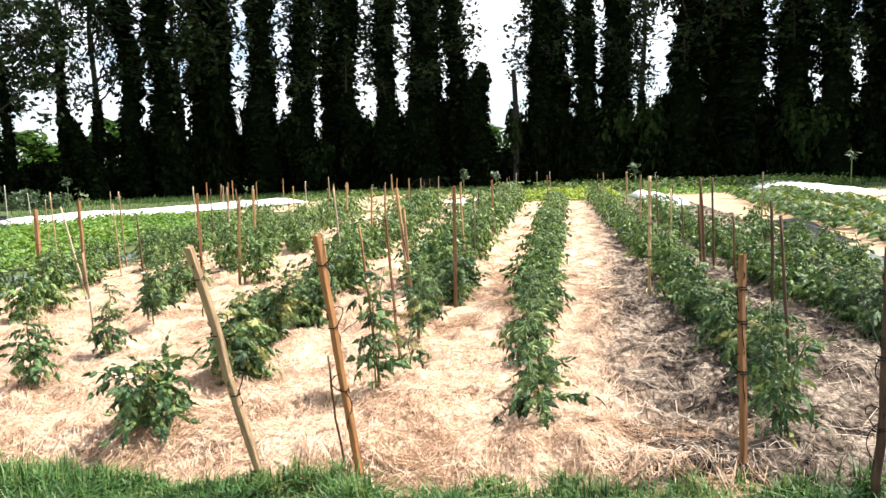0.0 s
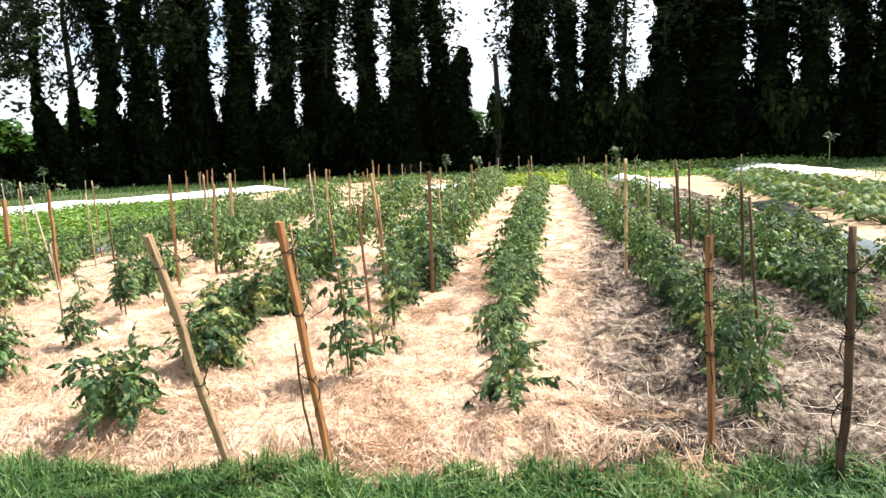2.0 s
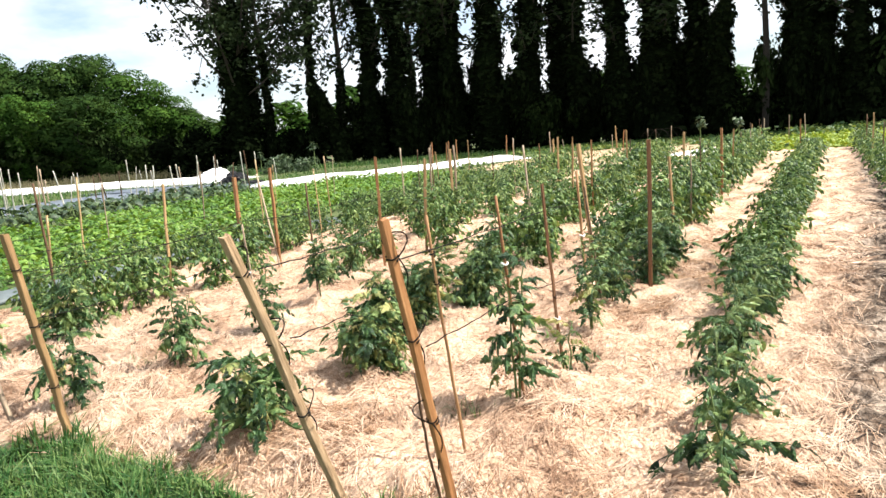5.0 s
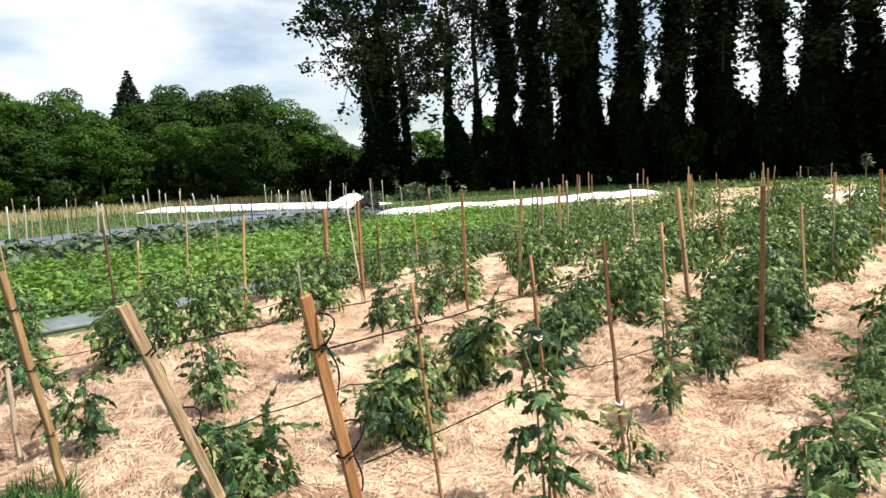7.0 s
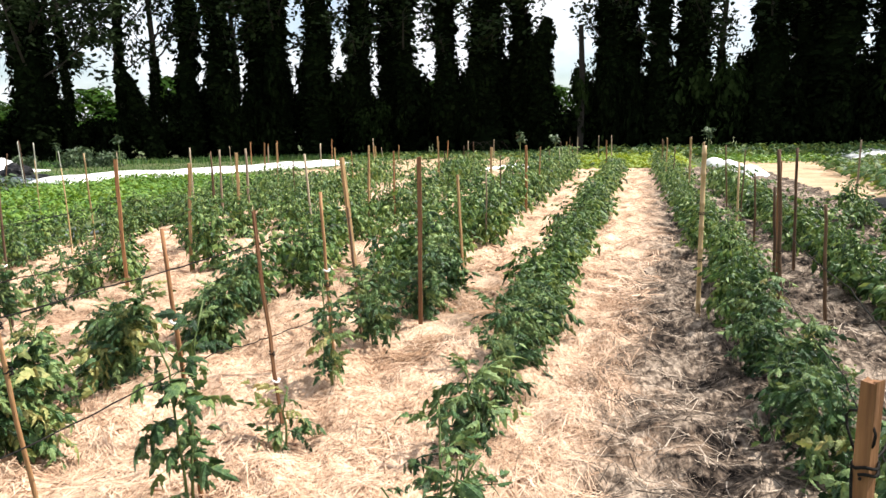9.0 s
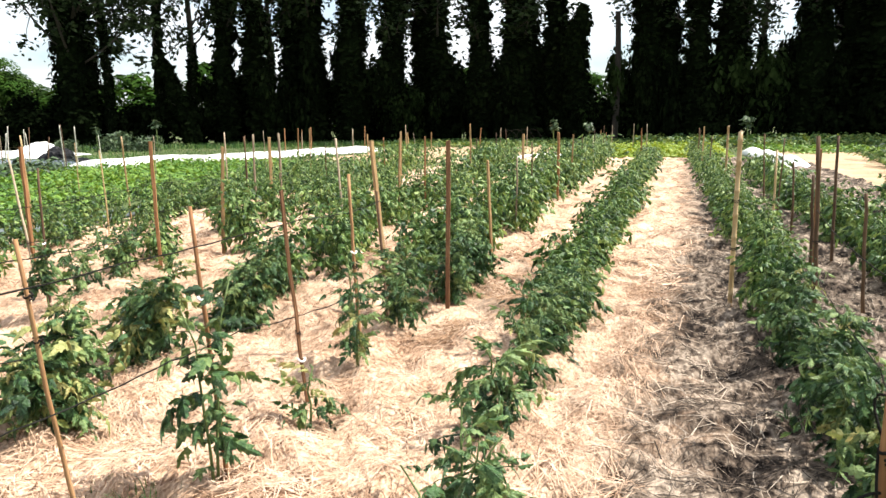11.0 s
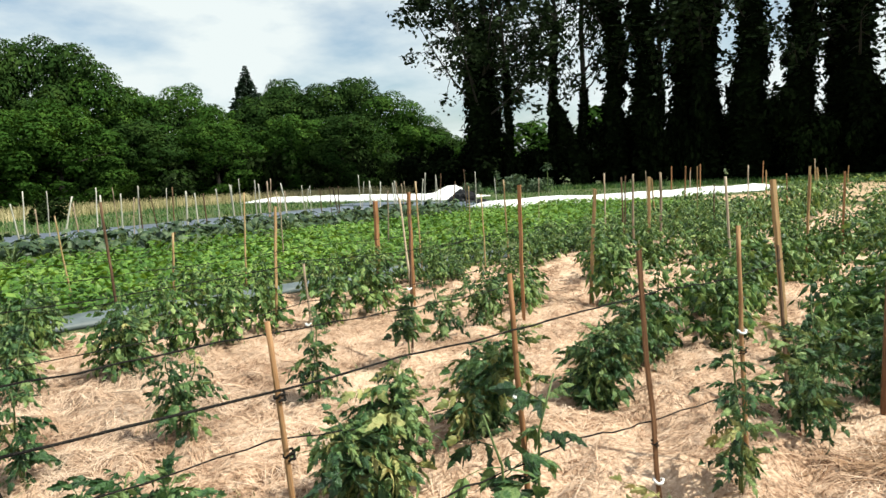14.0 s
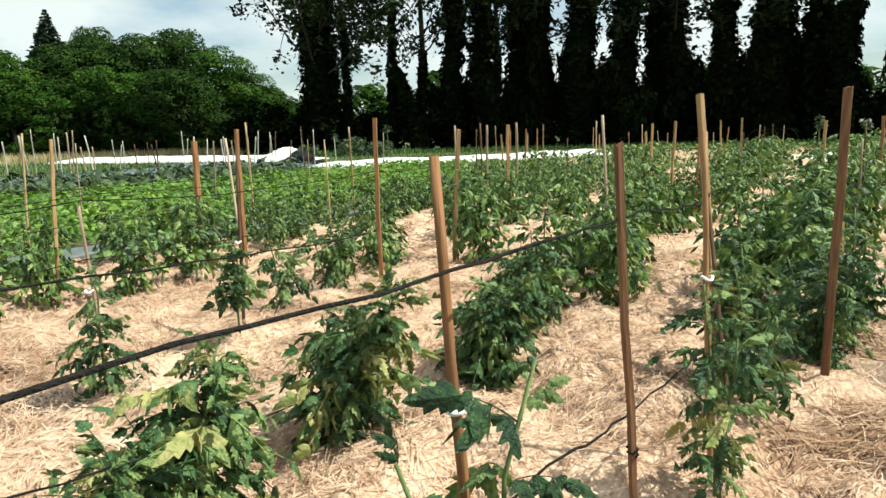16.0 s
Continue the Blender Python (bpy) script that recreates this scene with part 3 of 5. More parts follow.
def row_plant(kind, variant):
    """A tomato plant with one foliage mesh, made once per variant; returns its meshes."""
    if (kind, variant) not in ROW_PLANTS:
        g = np.random.default_rng(500 + variant + 40 * len(kind))
        h, s, n = {"bush": (0.58, 0.29, 80), "tall": (0.82, 0.27, 68), "small": (0.5, 0.2, 30)}[kind]
        stems, seats = plant_shape(g, h, s, n)
        ROW_PLANTS[kind, variant] = (mesh_data("stem", *stem_mesh(stems), M_STEM, True),
                                     mesh_data("foliage", *foliage_arrays(g, seats, FAR_LEAVES if kind != "small" else SMALL_LEAVES), M_TOMATO))
    return ROW_PLANTS[kind, variant]


FAR_ROWS = []


def far_plant(x, y, kind, sc, g):
    """Leaves of a plant far down a row, for the joined mesh."""
    h, s, n = {"bush": (0.60, 0.26, 44), "tall": (0.84, 0.25, 42)}[kind]
    q = g.uniform(0.1, 1, n)
    a = g.uniform(0, 2 * math.pi, n)
    p = np.stack([x + 0.10 * g.normal(0, 1, n), y + 0.10 * g.normal(0, 1, n), 0.03 + h * sc * q], 1)
    d = np.stack([np.cos(a), np.sin(a), g.uniform(-0.3, 0.7, n)], 1)
    FAR_ROWS.append(stamp(*SMALL_LEAVES[int(g.integers(3))], p, frames_for(d, np.array([0, 0, 1.0]) + g.normal(0, 0.3, (n, 3))), 1.25 * sc * g.uniform(0.6, 1.2, n)))


def plant_row(x0, slope, y0, y1, step, kind, seed, label, scale=1.0, jitter=0.07, gaps=0.0):
    g = np.random.default_rng(seed)
    y = y0
    while y < y1:
        if g.uniform() >= gaps:
            x = x0 + slope * (y - 3) + g.normal(0, jitter)
            if y > 15.5:
                far_plant(x, y, kind, scale * g.uniform(0.82, 1.15), g)
                y += step * g.uniform(0.8, 1.2)
                continue
            st, fo = row_plant(kind, int(g.integers(7)))
            sc = scale * g.uniform(0.82, 1.15)
            root = empty("tomato_plant", pose(x, y, float(bed_z(x, y)), 0, 0, g.uniform(0, 360)) @ Matrix.Diagonal((sc, sc, sc * g.uniform(0.9, 1.12), 1)), label, "tomato plant", "tomato plants in rows")
            link_data("stem", st, root)
            link_data("foliage", fo, root)
        y += step * g.uniform(0.8, 1.2)


# ---- stakes and twine ----
def stake_mesh(name, base, top, thick, style, seed, mat):
    """A stake from base to top: square sawn, round stick or bamboo with nodes. Built along its own z, from the ground."""
    g = np.random.default_rng(seed)
    L = (Vector(top) - Vector(base)).length
    r = thick / 2
    if style == "square":
        n = 7
        z = np.linspace(-0.06, L, n)
        wob = 0.006 if mat is M_WOOD_SPLIT else 0.0025
        P = np.stack([g.normal(0, wob, n), g.normal(0, wob, n), z], 1)
        ring = np.array([(-1, -0.8), (-0.8, -1), (0.8, -1), (1, -0.8), (1, 0.8), (0.8, 1), (-0.8, 1), (-1, 0.8)]) * r
        V = np.concatenate([np.column_stack([ring * g.uniform(0.94, 1.05, (8, 1)) + p[:2], np.full(8, p[2])]) for p in P])
        V[-8:, 2] += g.uniform(-0.006, 0.008, 8)
        V = np.vstack([V, [[P[-1][0], P[-1][1], L + 0.002]], [[0, 0, -0.06]]])
        F = [(i * 8 + j, i * 8 + (j + 1) % 8, (i + 1) * 8 + (j + 1) % 8, (i + 1) * 8 + j) for i in range(n - 1) for j in range(8)]
        q, c = (n - 1) * 8, n * 8
        F += [(c, q + j, q + (j + 1) % 8, q + (j + 2) % 8) for j in range(0, 8, 2)]
        F += [(c + 1, (j + 2) % 8, (j + 1) % 8, j) for j in range(0, 8, 2)]
        F = np.array(F)
    elif style == "bamboo":
        z, rad = [-0.05], [r]
        h = g.uniform(0.08, 0.2)
        while h < L - 0.03:
            z += [h - 0.012, h, h + 0.012]
            rad += [r, r * 1.28, r * 0.98]
            h += g.uniform(0.17, 0.26)
        z.append(L)
        rad.append(r * 0.9)
        V, F = tube(np.stack([np.zeros(len(z)), np.zeros(len(z)), z], 1), np.array(rad), 8)
    else:
        n = 9
        z = np.linspace(-0.05, L, n)
        wob = 0.003 if style == "stick" else 0.0045
        P = np.stack([np.cumsum(g.normal(0, wob, n)), np.cumsum(g.normal(0, wob, n)), z], 1)
        P[:, :2] -= P[0, :2] + (P[-1, :2] - P[0, :2]) * np.linspace(0, 1, n)[:, None]
        V, F = tube(P, np.linspace(r * 1.08, r * 0.85, n), 7, seed, 0.09)
    return mesh_data(name, V, F, mat, style != "square")


def aim(base, top):
    d = Vector(top) - Vector(base)
    M = d.to_track_quat("Z", "Y").to_matrix().to_4x4()
    M.translation = base
    return M


STYLES = {"orange": (M_WOOD_RED, "square", "orange-brown sawn wooden garden stake"), "tan": (M_WOOD_TAN, "square", "tan sawn wooden garden stake"),
          "grey": (M_WOOD_GREY, "stick", "thin weathered grey wooden stake"), "split": (M_WOOD_SPLIT, "square", "weathered pale brown split wooden stake, leaning over"), "bright": (M_WOOD_BRIGHT, "square", "bright orange-brown sawn wooden stake with black ties"), "umber": (M_WOOD_UMBER, "square", "reddish-brown sawn wooden garden stake"), "dark": (M_WOOD_DARK, "branch", "dark round wooden branch stake"),
          "stick": (M_WOOD_DARK, "stick", "thin dark wooden stick tied to a tomato plant"), "bamboo": (M_BAMBOO, "bamboo", "yellow bamboo cane with dark nodes"),
          "cane": (M_BAMBOO, "stick", "thin tan cane supporting a tomato plant"), "brown": (M_WOOD_UMBER, "square", "brown sawn wooden stake with twine ties"), "rust": (M_WOOD_RED, "stick", "orange-brown round wooden stick by a tomato plant"), "ochre": (M_WOOD_OCHRE, "stick", "brown round wooden stick by a tomato plant"), "white": (M_WOOD_PALE, "stick", "thin bleached grey stake"), "pale": (M_WOOD_GREY, "stick", "thin pale grey stake")}


def stake(base, top, thick, style, seed, ties=(), tails=False):
    mat, form, label = STYLES[style]
    ob = new("garden_stake", stake_mesh("garden_stake", base, top, thick, form, seed, mat))
    ob.matrix_world = aim(base, top)
    tagged(ob, label, "stake", "tomato stakes")
    for k, h in enumerate(ties):
        twine_tie(ob, h, thick / 2, seed + k, tails)
    return ob


def twine_tie(parent, h, r, seed, tail):
    """Black twine wound round a stake at height h, with a loose loop or tail."""
    g = np.random.default_rng(seed + 900)
    t = np.linspace(0, 1.7 * 2 * math.pi, 26)
    k = r * 1.22 + 0.003
    P = np.stack([k * np.cos(t), k * np.sin(t), h + 0.012 * (t / t[-1] - 0.5) * 2 + 0.003 * np.sin(3 * t)], 1)
    parts = [tube(P, 0.0034, 5)]
    if tail:
        a = g.uniform(0, 2 * math.pi)
        s = np.linspace(0, 1, 12)
        loop = np.stack([k * math.cos(a) + 0.05 * np.sin(s * 2 * math.pi) * math.cos(a), k * math.sin(a) + 0.05 * np.sin(s * 2 * math.pi) * math.sin(a), h + 0.10 * np.sin(s * math.pi)], 1)
        hang = np.stack([k * math.cos(a + 1) + 0.02 * np.sin(5 * s), k * math.sin(a + 1) + 0.015 * np.sin(4 * s), h - 0.22 * s], 1)
        parts += [tube(loop, 0.003, 5), tube(hang, 0.003, 5)]
    link_mesh("twine_tie", *join(parts), M_TWINE, parent, True, "black twine knot")


def twine(points, sag, seed, radius=0.0031):
    g = np.random.default_rng(seed)
    P = []
    for a, b in zip(points, points[1:]):
        a, b = np.array(a), np.array(b)
        s = np.linspace(0, 1, 9)[:-1]
        q = a + (b - a) * s[:, None]
        q[:, 2] -= sag * 4 * s * (1 - s) * np.linalg.norm(b - a)
        P.append(q)
    P = np.vstack(P + [np.array(points[-1])[None]])
    P[1:-1] += g.normal(0, 0.003, (len(P) - 2, 3))
    ob = link_mesh("twine", *tube(P, radius * (1 + 0.15 * g.uniform(-1, 1, len(P))), 5), M_TWINE, smooth=True)
    tagged(ob, "black support twine strung between tomato stakes", "twine", "support twines")


# ---- trees ----
KITE = (np.array([(0, 0, 0), (0.45, 0.32, 0.06), (1, 0, -0.06), (0.45, -0.32, 0.06)], float), np.array([(0, 3, 2, 1)]))


def leaf_cloud(g, pos, outward, size, flat=0.6):
    d = unit(outward * flat + g.normal(0, 0.8, pos.shape) + np.array([0, 0, -0.25]))
    up = g.normal(0, 1, pos.shape) + np.array([0, 0, 0.6])
    return stamp(*KITE, pos, frames_for(d, up), size * g.uniform(0.6, 1.4, len(pos)))


def leaf_shell(g, pos, outward, size):
    """Leaves that face outward and overlap like shingles."""
    up = unit(outward) + g.normal(0, 0.36, pos.shape) + np.array([0, 0, 0.25])
    d = g.normal(0, 1, pos.shape) + np.array([0, 0, -0.7])
    d = d - unit(up) * (d * unit(up)).sum(1, keepdims=True)
    return stamp(*KITE, pos, frames_for(d, up), size * g.uniform(0.6, 1.4, len(pos)))


def ivy_poplar(seed, height, girth, crown, ivy_top, limbs=18, leaves=2200, low=0.30, taper=0.30):
    """Meshes of a tall poplar: tapered trunk with limbs, a ragged ivy coat of radius girth up to ivy_top, and a loose crown."""
    g = np.random.default_rng(seed)
    n = 12
    t = np.linspace(0, 1, n)
    path = np.stack([np.cumsum(g.normal(0, 0.14, n)), np.cumsum(g.normal(0, 0.14, n)), height * t - 0.3 * (t == 0)], 1)
    path[:, :2] -= path[0, :2]
    at = lambda z: np.stack([np.interp(z, path[:, 2], path[:, 0]), np.interp(z, path[:, 2], path[:, 1]), z], -1)
    trunk = [tube(path, np.linspace(0.34, 0.07, n), 9, seed, 0.06)]
    nodes = []
    for k in range(limbs):
        z = height * (low + (0.97 - low) * (k + g.uniform(0, 1)) / limbs)
        a, ln = g.uniform(0, 2 * math.pi), g.uniform(0.6, 1.3) * crown * (1.15 - 0.6 * z / height)
        s = np.linspace(0, 1, 6)[:, None]
        d = np.array([math.cos(a), math.sin(a), 0])
        P = at(np.array(z)) + d * ln * s + np.array([0, 0, 1]) * ln * g.uniform(0.5, 1.6) * s ** 1.4
        trunk.append(tube(P, np.linspace(0.09, 0.02, 6), 5))
        for q in (0.45, 0.7, 0.88, 1.0):
            p0 = np.array([np.interp(q, s[:, 0], P[:, c]) for c in range(3)])
            for _ in range(2):
                tip = p0 + g.normal(0, 0.30, 3) * crown * 0.55
                nodes.append(tip)
                trunk.append(tube(np.stack([p0, (p0 + tip) / 2 + 0.05, tip]), np.array([0.03, 0.02, 0.008]), 3 + 1))
    # ivy: overlapping tufts that bulge from the trunk, so that the outline is lumpy and leafy
    body = lambda z: girth * (1 - taper * z / ivy_top) * np.clip((ivy_top - z) / 1.6 + 0.2, 0, 1)
    tufts = int(26 * ivy_top / 10)
    tz = ivy_top * g.uniform(0, 1, tufts)
    ta = g.uniform(0, 2 * math.pi, tufts)
    tc = at(tz) + np.stack([np.cos(ta), np.sin(ta), 0 * ta], 1) * (body(tz) * g.uniform(0.35, 0.80, tufts))[:, None]
    tr = np.maximum(body(tz), 0.3) * g.uniform(0.22, 0.46, tufts)
    ni = 3600
    pick = g.integers(0, tufts, ni)
    d = unit(g.normal(0, 1, (ni, 3)))
    pos = tc[pick] + d * (tr[pick] * g.uniform(0.55, 1.12, ni))[:, None] * np.array([1, 1, 1.5])
    pos[:, 2] = np.abs(pos[:, 2])
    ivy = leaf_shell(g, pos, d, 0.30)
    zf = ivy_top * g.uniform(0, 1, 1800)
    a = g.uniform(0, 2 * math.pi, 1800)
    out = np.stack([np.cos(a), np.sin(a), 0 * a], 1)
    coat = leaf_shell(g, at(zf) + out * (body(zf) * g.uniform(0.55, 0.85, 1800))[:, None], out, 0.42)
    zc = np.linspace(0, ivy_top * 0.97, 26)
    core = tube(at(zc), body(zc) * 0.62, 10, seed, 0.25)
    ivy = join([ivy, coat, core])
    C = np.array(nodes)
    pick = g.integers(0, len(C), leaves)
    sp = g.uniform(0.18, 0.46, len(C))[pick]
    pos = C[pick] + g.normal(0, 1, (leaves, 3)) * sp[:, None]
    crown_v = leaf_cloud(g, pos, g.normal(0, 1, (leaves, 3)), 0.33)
    return (mesh_data("trunk", *join(trunk), M_BARK, True), mesh_data("ivy", *ivy, M_IVY_SHADED), mesh_data("crown", *crown_v, M_POPLAR_SHADED))


def crown_mesh(g, pos, d, size, mat, centre):
    """Leaves whose shading follows the round of their clump and of the whole crown."""
    V, F = leaf_shell(g, pos, d, size)
    soft = unit(d * 0.9 + unit(pos - centre) * 0.6 + g.normal(0, 0.13, pos.shape))
    return mesh_data("crown", V, F, mat, True, np.repeat(soft, len(V) // len(pos), axis=0))


def broad_tree(seed, height, radius, mat, leaves=5200, size=0.55, base=0.12):
    """Meshes of a broadleaf tree: trunk with limbs and a crown of leaf clumps with gaps."""
    g = np.random.default_rng(seed)
    n = 7
    t = np.linspace(0, 1, n)
    path = np.stack([g.normal(0, 0.12, n) * t * 2, g.normal(0, 0.12, n) * t * 2, height * 0.8 * t - 0.2 * (t == 0)], 1)
    trunk = [tube(path, np.linspace(0.30, 0.06, n) * height / 12, 8, seed, 0.06)]
    clumps = []
    k = 48
    for i in range(k):
        a = i * 2.4 + g.normal(0, 0.3)
        q = (i + 0.5) / k
        z = height * (base + (0.94 - base) * q)
        w = radius * (math.sin(math.pi * min(1, (q * 0.80 + 0.16))) ** 0.7) * g.uniform(0.30, 1.06)
        c = np.array([math.cos(a) * w, math.sin(a) * w, z])
        clumps.append((c, radius * g.uniform(0.15, 0.36)))
        if i % 3 == 0:
            p0 = np.array([np.interp(z * 0.7, path[:, 2], path[:, j]) for j in range(3)])
            s = np.linspace(0, 1, 5)[:, None]
            trunk.append(tube(p0 + (c - p0) * s + np.array([0, 0, 0.3]) * s * (1 - s), np.linspace(0.09, 0.02, 5) * height / 12, 5))
    C, Rr = np.array([c for c, _ in clumps]), np.array([r for _, r in clumps])
    pick = g.choice(k, leaves, p=Rr ** 2 / (Rr ** 2).sum())
    d = unit(g.normal(0, 1, (leaves, 3)) + np.array([0, 0, 0.55]))
    pos = C[pick] + d * (Rr[pick] * (1.06 - 0.30 * g.uniform(0, 1, leaves) ** 2))[:, None] * np.array([1, 1, 0.82])
    pos[:, 2] = np.maximum(pos[:, 2], 0.15)
    return (mesh_data("trunk", *join(trunk), M_BARK, True), crown_mesh(g, pos, d, size, mat, np.array([0, 0, height * 0.45])))


def bush_mesh(seed, radius, height, mat, leaves=1300, size=0.4):
    g = np.random.default_rng(seed)
    k = 12
    C = np.stack([g.normal(0, radius * 0.45, k), g.normal(0, radius * 0.45, k), g.uniform(0.15, 0.7, k) * height], 1)
    R = g.uniform(0.25, 0.5, k) * radius
    pick = g.integers(0, k, leaves)
    d = unit(g.normal(0, 1, (leaves, 3)))
    pos = C[pick] + d * (R[pick] * g.uniform(0.4, 1.1, leaves))[:, None]
    pos[:, 2] = np.abs(pos[:, 2])
    return mesh_data("bush", *leaf_shell(g, pos, d, size), mat)


def at_bearing(deg, dist):
    return 0.3 + dist * math.sin(radians(deg)), -1.2 + dist * math.cos(radians(deg))


def tree(name, meshes, x, y, scale, turn, label, category, group):
    root = empty(name, pose(x, y, -0.05, 0, 0, turn) @ Matrix.Diagonal((*scale, 1)), label, category, group)
    for me in meshes:
        link_data(me.name.split(".")[0], me, root)
    return root


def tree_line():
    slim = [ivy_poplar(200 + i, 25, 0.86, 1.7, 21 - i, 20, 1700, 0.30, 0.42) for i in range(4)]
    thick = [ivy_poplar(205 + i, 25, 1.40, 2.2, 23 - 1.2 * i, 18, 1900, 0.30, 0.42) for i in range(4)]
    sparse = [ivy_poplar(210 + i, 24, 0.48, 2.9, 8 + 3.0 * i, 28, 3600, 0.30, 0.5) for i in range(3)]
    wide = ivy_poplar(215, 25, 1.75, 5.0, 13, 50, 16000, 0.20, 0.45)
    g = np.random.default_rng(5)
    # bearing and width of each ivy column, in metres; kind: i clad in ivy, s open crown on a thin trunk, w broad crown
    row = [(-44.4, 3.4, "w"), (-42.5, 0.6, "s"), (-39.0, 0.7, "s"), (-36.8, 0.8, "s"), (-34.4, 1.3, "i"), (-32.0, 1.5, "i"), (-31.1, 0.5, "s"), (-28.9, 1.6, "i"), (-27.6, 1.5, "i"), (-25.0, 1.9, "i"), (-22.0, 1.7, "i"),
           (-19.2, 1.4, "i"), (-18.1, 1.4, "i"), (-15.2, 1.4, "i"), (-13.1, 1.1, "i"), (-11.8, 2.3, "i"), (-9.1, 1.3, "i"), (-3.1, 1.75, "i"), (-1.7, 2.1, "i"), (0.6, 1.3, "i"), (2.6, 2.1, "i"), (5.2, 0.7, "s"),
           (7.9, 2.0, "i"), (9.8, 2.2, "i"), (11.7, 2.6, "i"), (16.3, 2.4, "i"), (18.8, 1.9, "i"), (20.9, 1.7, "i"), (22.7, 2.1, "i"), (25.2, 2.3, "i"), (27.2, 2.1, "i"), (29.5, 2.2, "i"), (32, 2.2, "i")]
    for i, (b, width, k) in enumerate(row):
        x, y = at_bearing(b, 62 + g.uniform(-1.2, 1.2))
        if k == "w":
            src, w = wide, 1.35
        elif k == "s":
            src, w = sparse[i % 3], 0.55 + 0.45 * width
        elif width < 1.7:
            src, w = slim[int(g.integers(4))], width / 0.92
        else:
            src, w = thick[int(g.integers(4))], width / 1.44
        tree("poplar_tree", src, x, y, (w, w, g.uniform(0.94, 1.08)), g.uniform(0, 360), "tall poplar thickly clad in ivy, backlit shade in its leaf colour" if k == "i" else "tall poplar, open crown and ivy on the trunk, backlit shade in its leaf colour", "tree", "poplar tree line")
    # short ivy-covered stump, bare snag and leaning broken trunk
    short = ivy_poplar(230, 10.2, 1.45, 0.8, 10.6, 6, 300)
    x, y = at_bearing(-7.5, 60)
    tree("ivy_stump", short[:2], x, y, (1.05, 1.05, 0.98), 20, "broken tree trunk buried in ivy coloured near black for shade", "tree", "poplar tree line")
    x, y = at_bearing(-4.85, 58.5)
    s = np.linspace(0, 1, 8)
    ob = link_mesh("tree_snag", *tube(np.stack([x + 0.15 * np.sin(3 * s), y + 0 * s, -0.1 + 9.8 * s], 1), np.linspace(0.26, 0.19, 8), 8, 3, 0.12), M_TRUNK)
    tagged(ob, "bare dead trunk with a broken top", "tree", "poplar tree line")
    x, y = at_bearing(-38.4, 61)
    lean = ivy_poplar(231, 8.0, 0.9, 0.6, 7.6, 6, 300)
    r = tree("leaning_ivy_trunk", lean[:2], x + 1.2, y, (1, 1, 1), 0, "leaning broken trunk wrapped in ivy", "tree", "poplar tree line")
    r.matrix_world = pose(x + 1.8, y, -0.05, 0, -17, 30)
    # undergrowth along the foot of the trees, in leaf colours that hold the shade
    bushes = [bush_mesh(300 + i, 2.6, 4.4, M_UNDER_SHADED if i == 3 else M_IVY_SHADED, 2000, 0.34) for i in range(4)]
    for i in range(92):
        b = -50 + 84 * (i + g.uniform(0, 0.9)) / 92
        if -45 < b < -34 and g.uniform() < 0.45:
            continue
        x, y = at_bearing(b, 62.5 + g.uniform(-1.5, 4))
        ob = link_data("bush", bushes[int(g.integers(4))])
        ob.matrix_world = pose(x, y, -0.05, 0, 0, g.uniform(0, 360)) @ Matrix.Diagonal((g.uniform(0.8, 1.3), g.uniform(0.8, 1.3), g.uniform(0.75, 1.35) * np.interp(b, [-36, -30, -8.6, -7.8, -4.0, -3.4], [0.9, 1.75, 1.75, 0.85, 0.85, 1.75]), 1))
        tagged(ob, "undergrowth bush below the poplars, shade put into its leaf colour", "bush", "undergrowth bushes")
    # lighter trees beyond the line, seen through its gaps
    back = [broad_tree(320 + i, 9, 3.6, M_WOODS, 2600, 0.55) for i in range(2)]
    for i in range(26):
        b = -50 + 84 * (i + g.uniform(0, 1)) / 26
        x, y = at_bearing(b, 80 + g.uniform(-3, 10))
        tree("broadleaf_tree", back[i % 2], x, y, (1.1, 1.1, g.uniform(0.6, 0.95)), g.uniform(0, 360), "green broadleaf tree far behind the poplars", "tree", "distant trees")


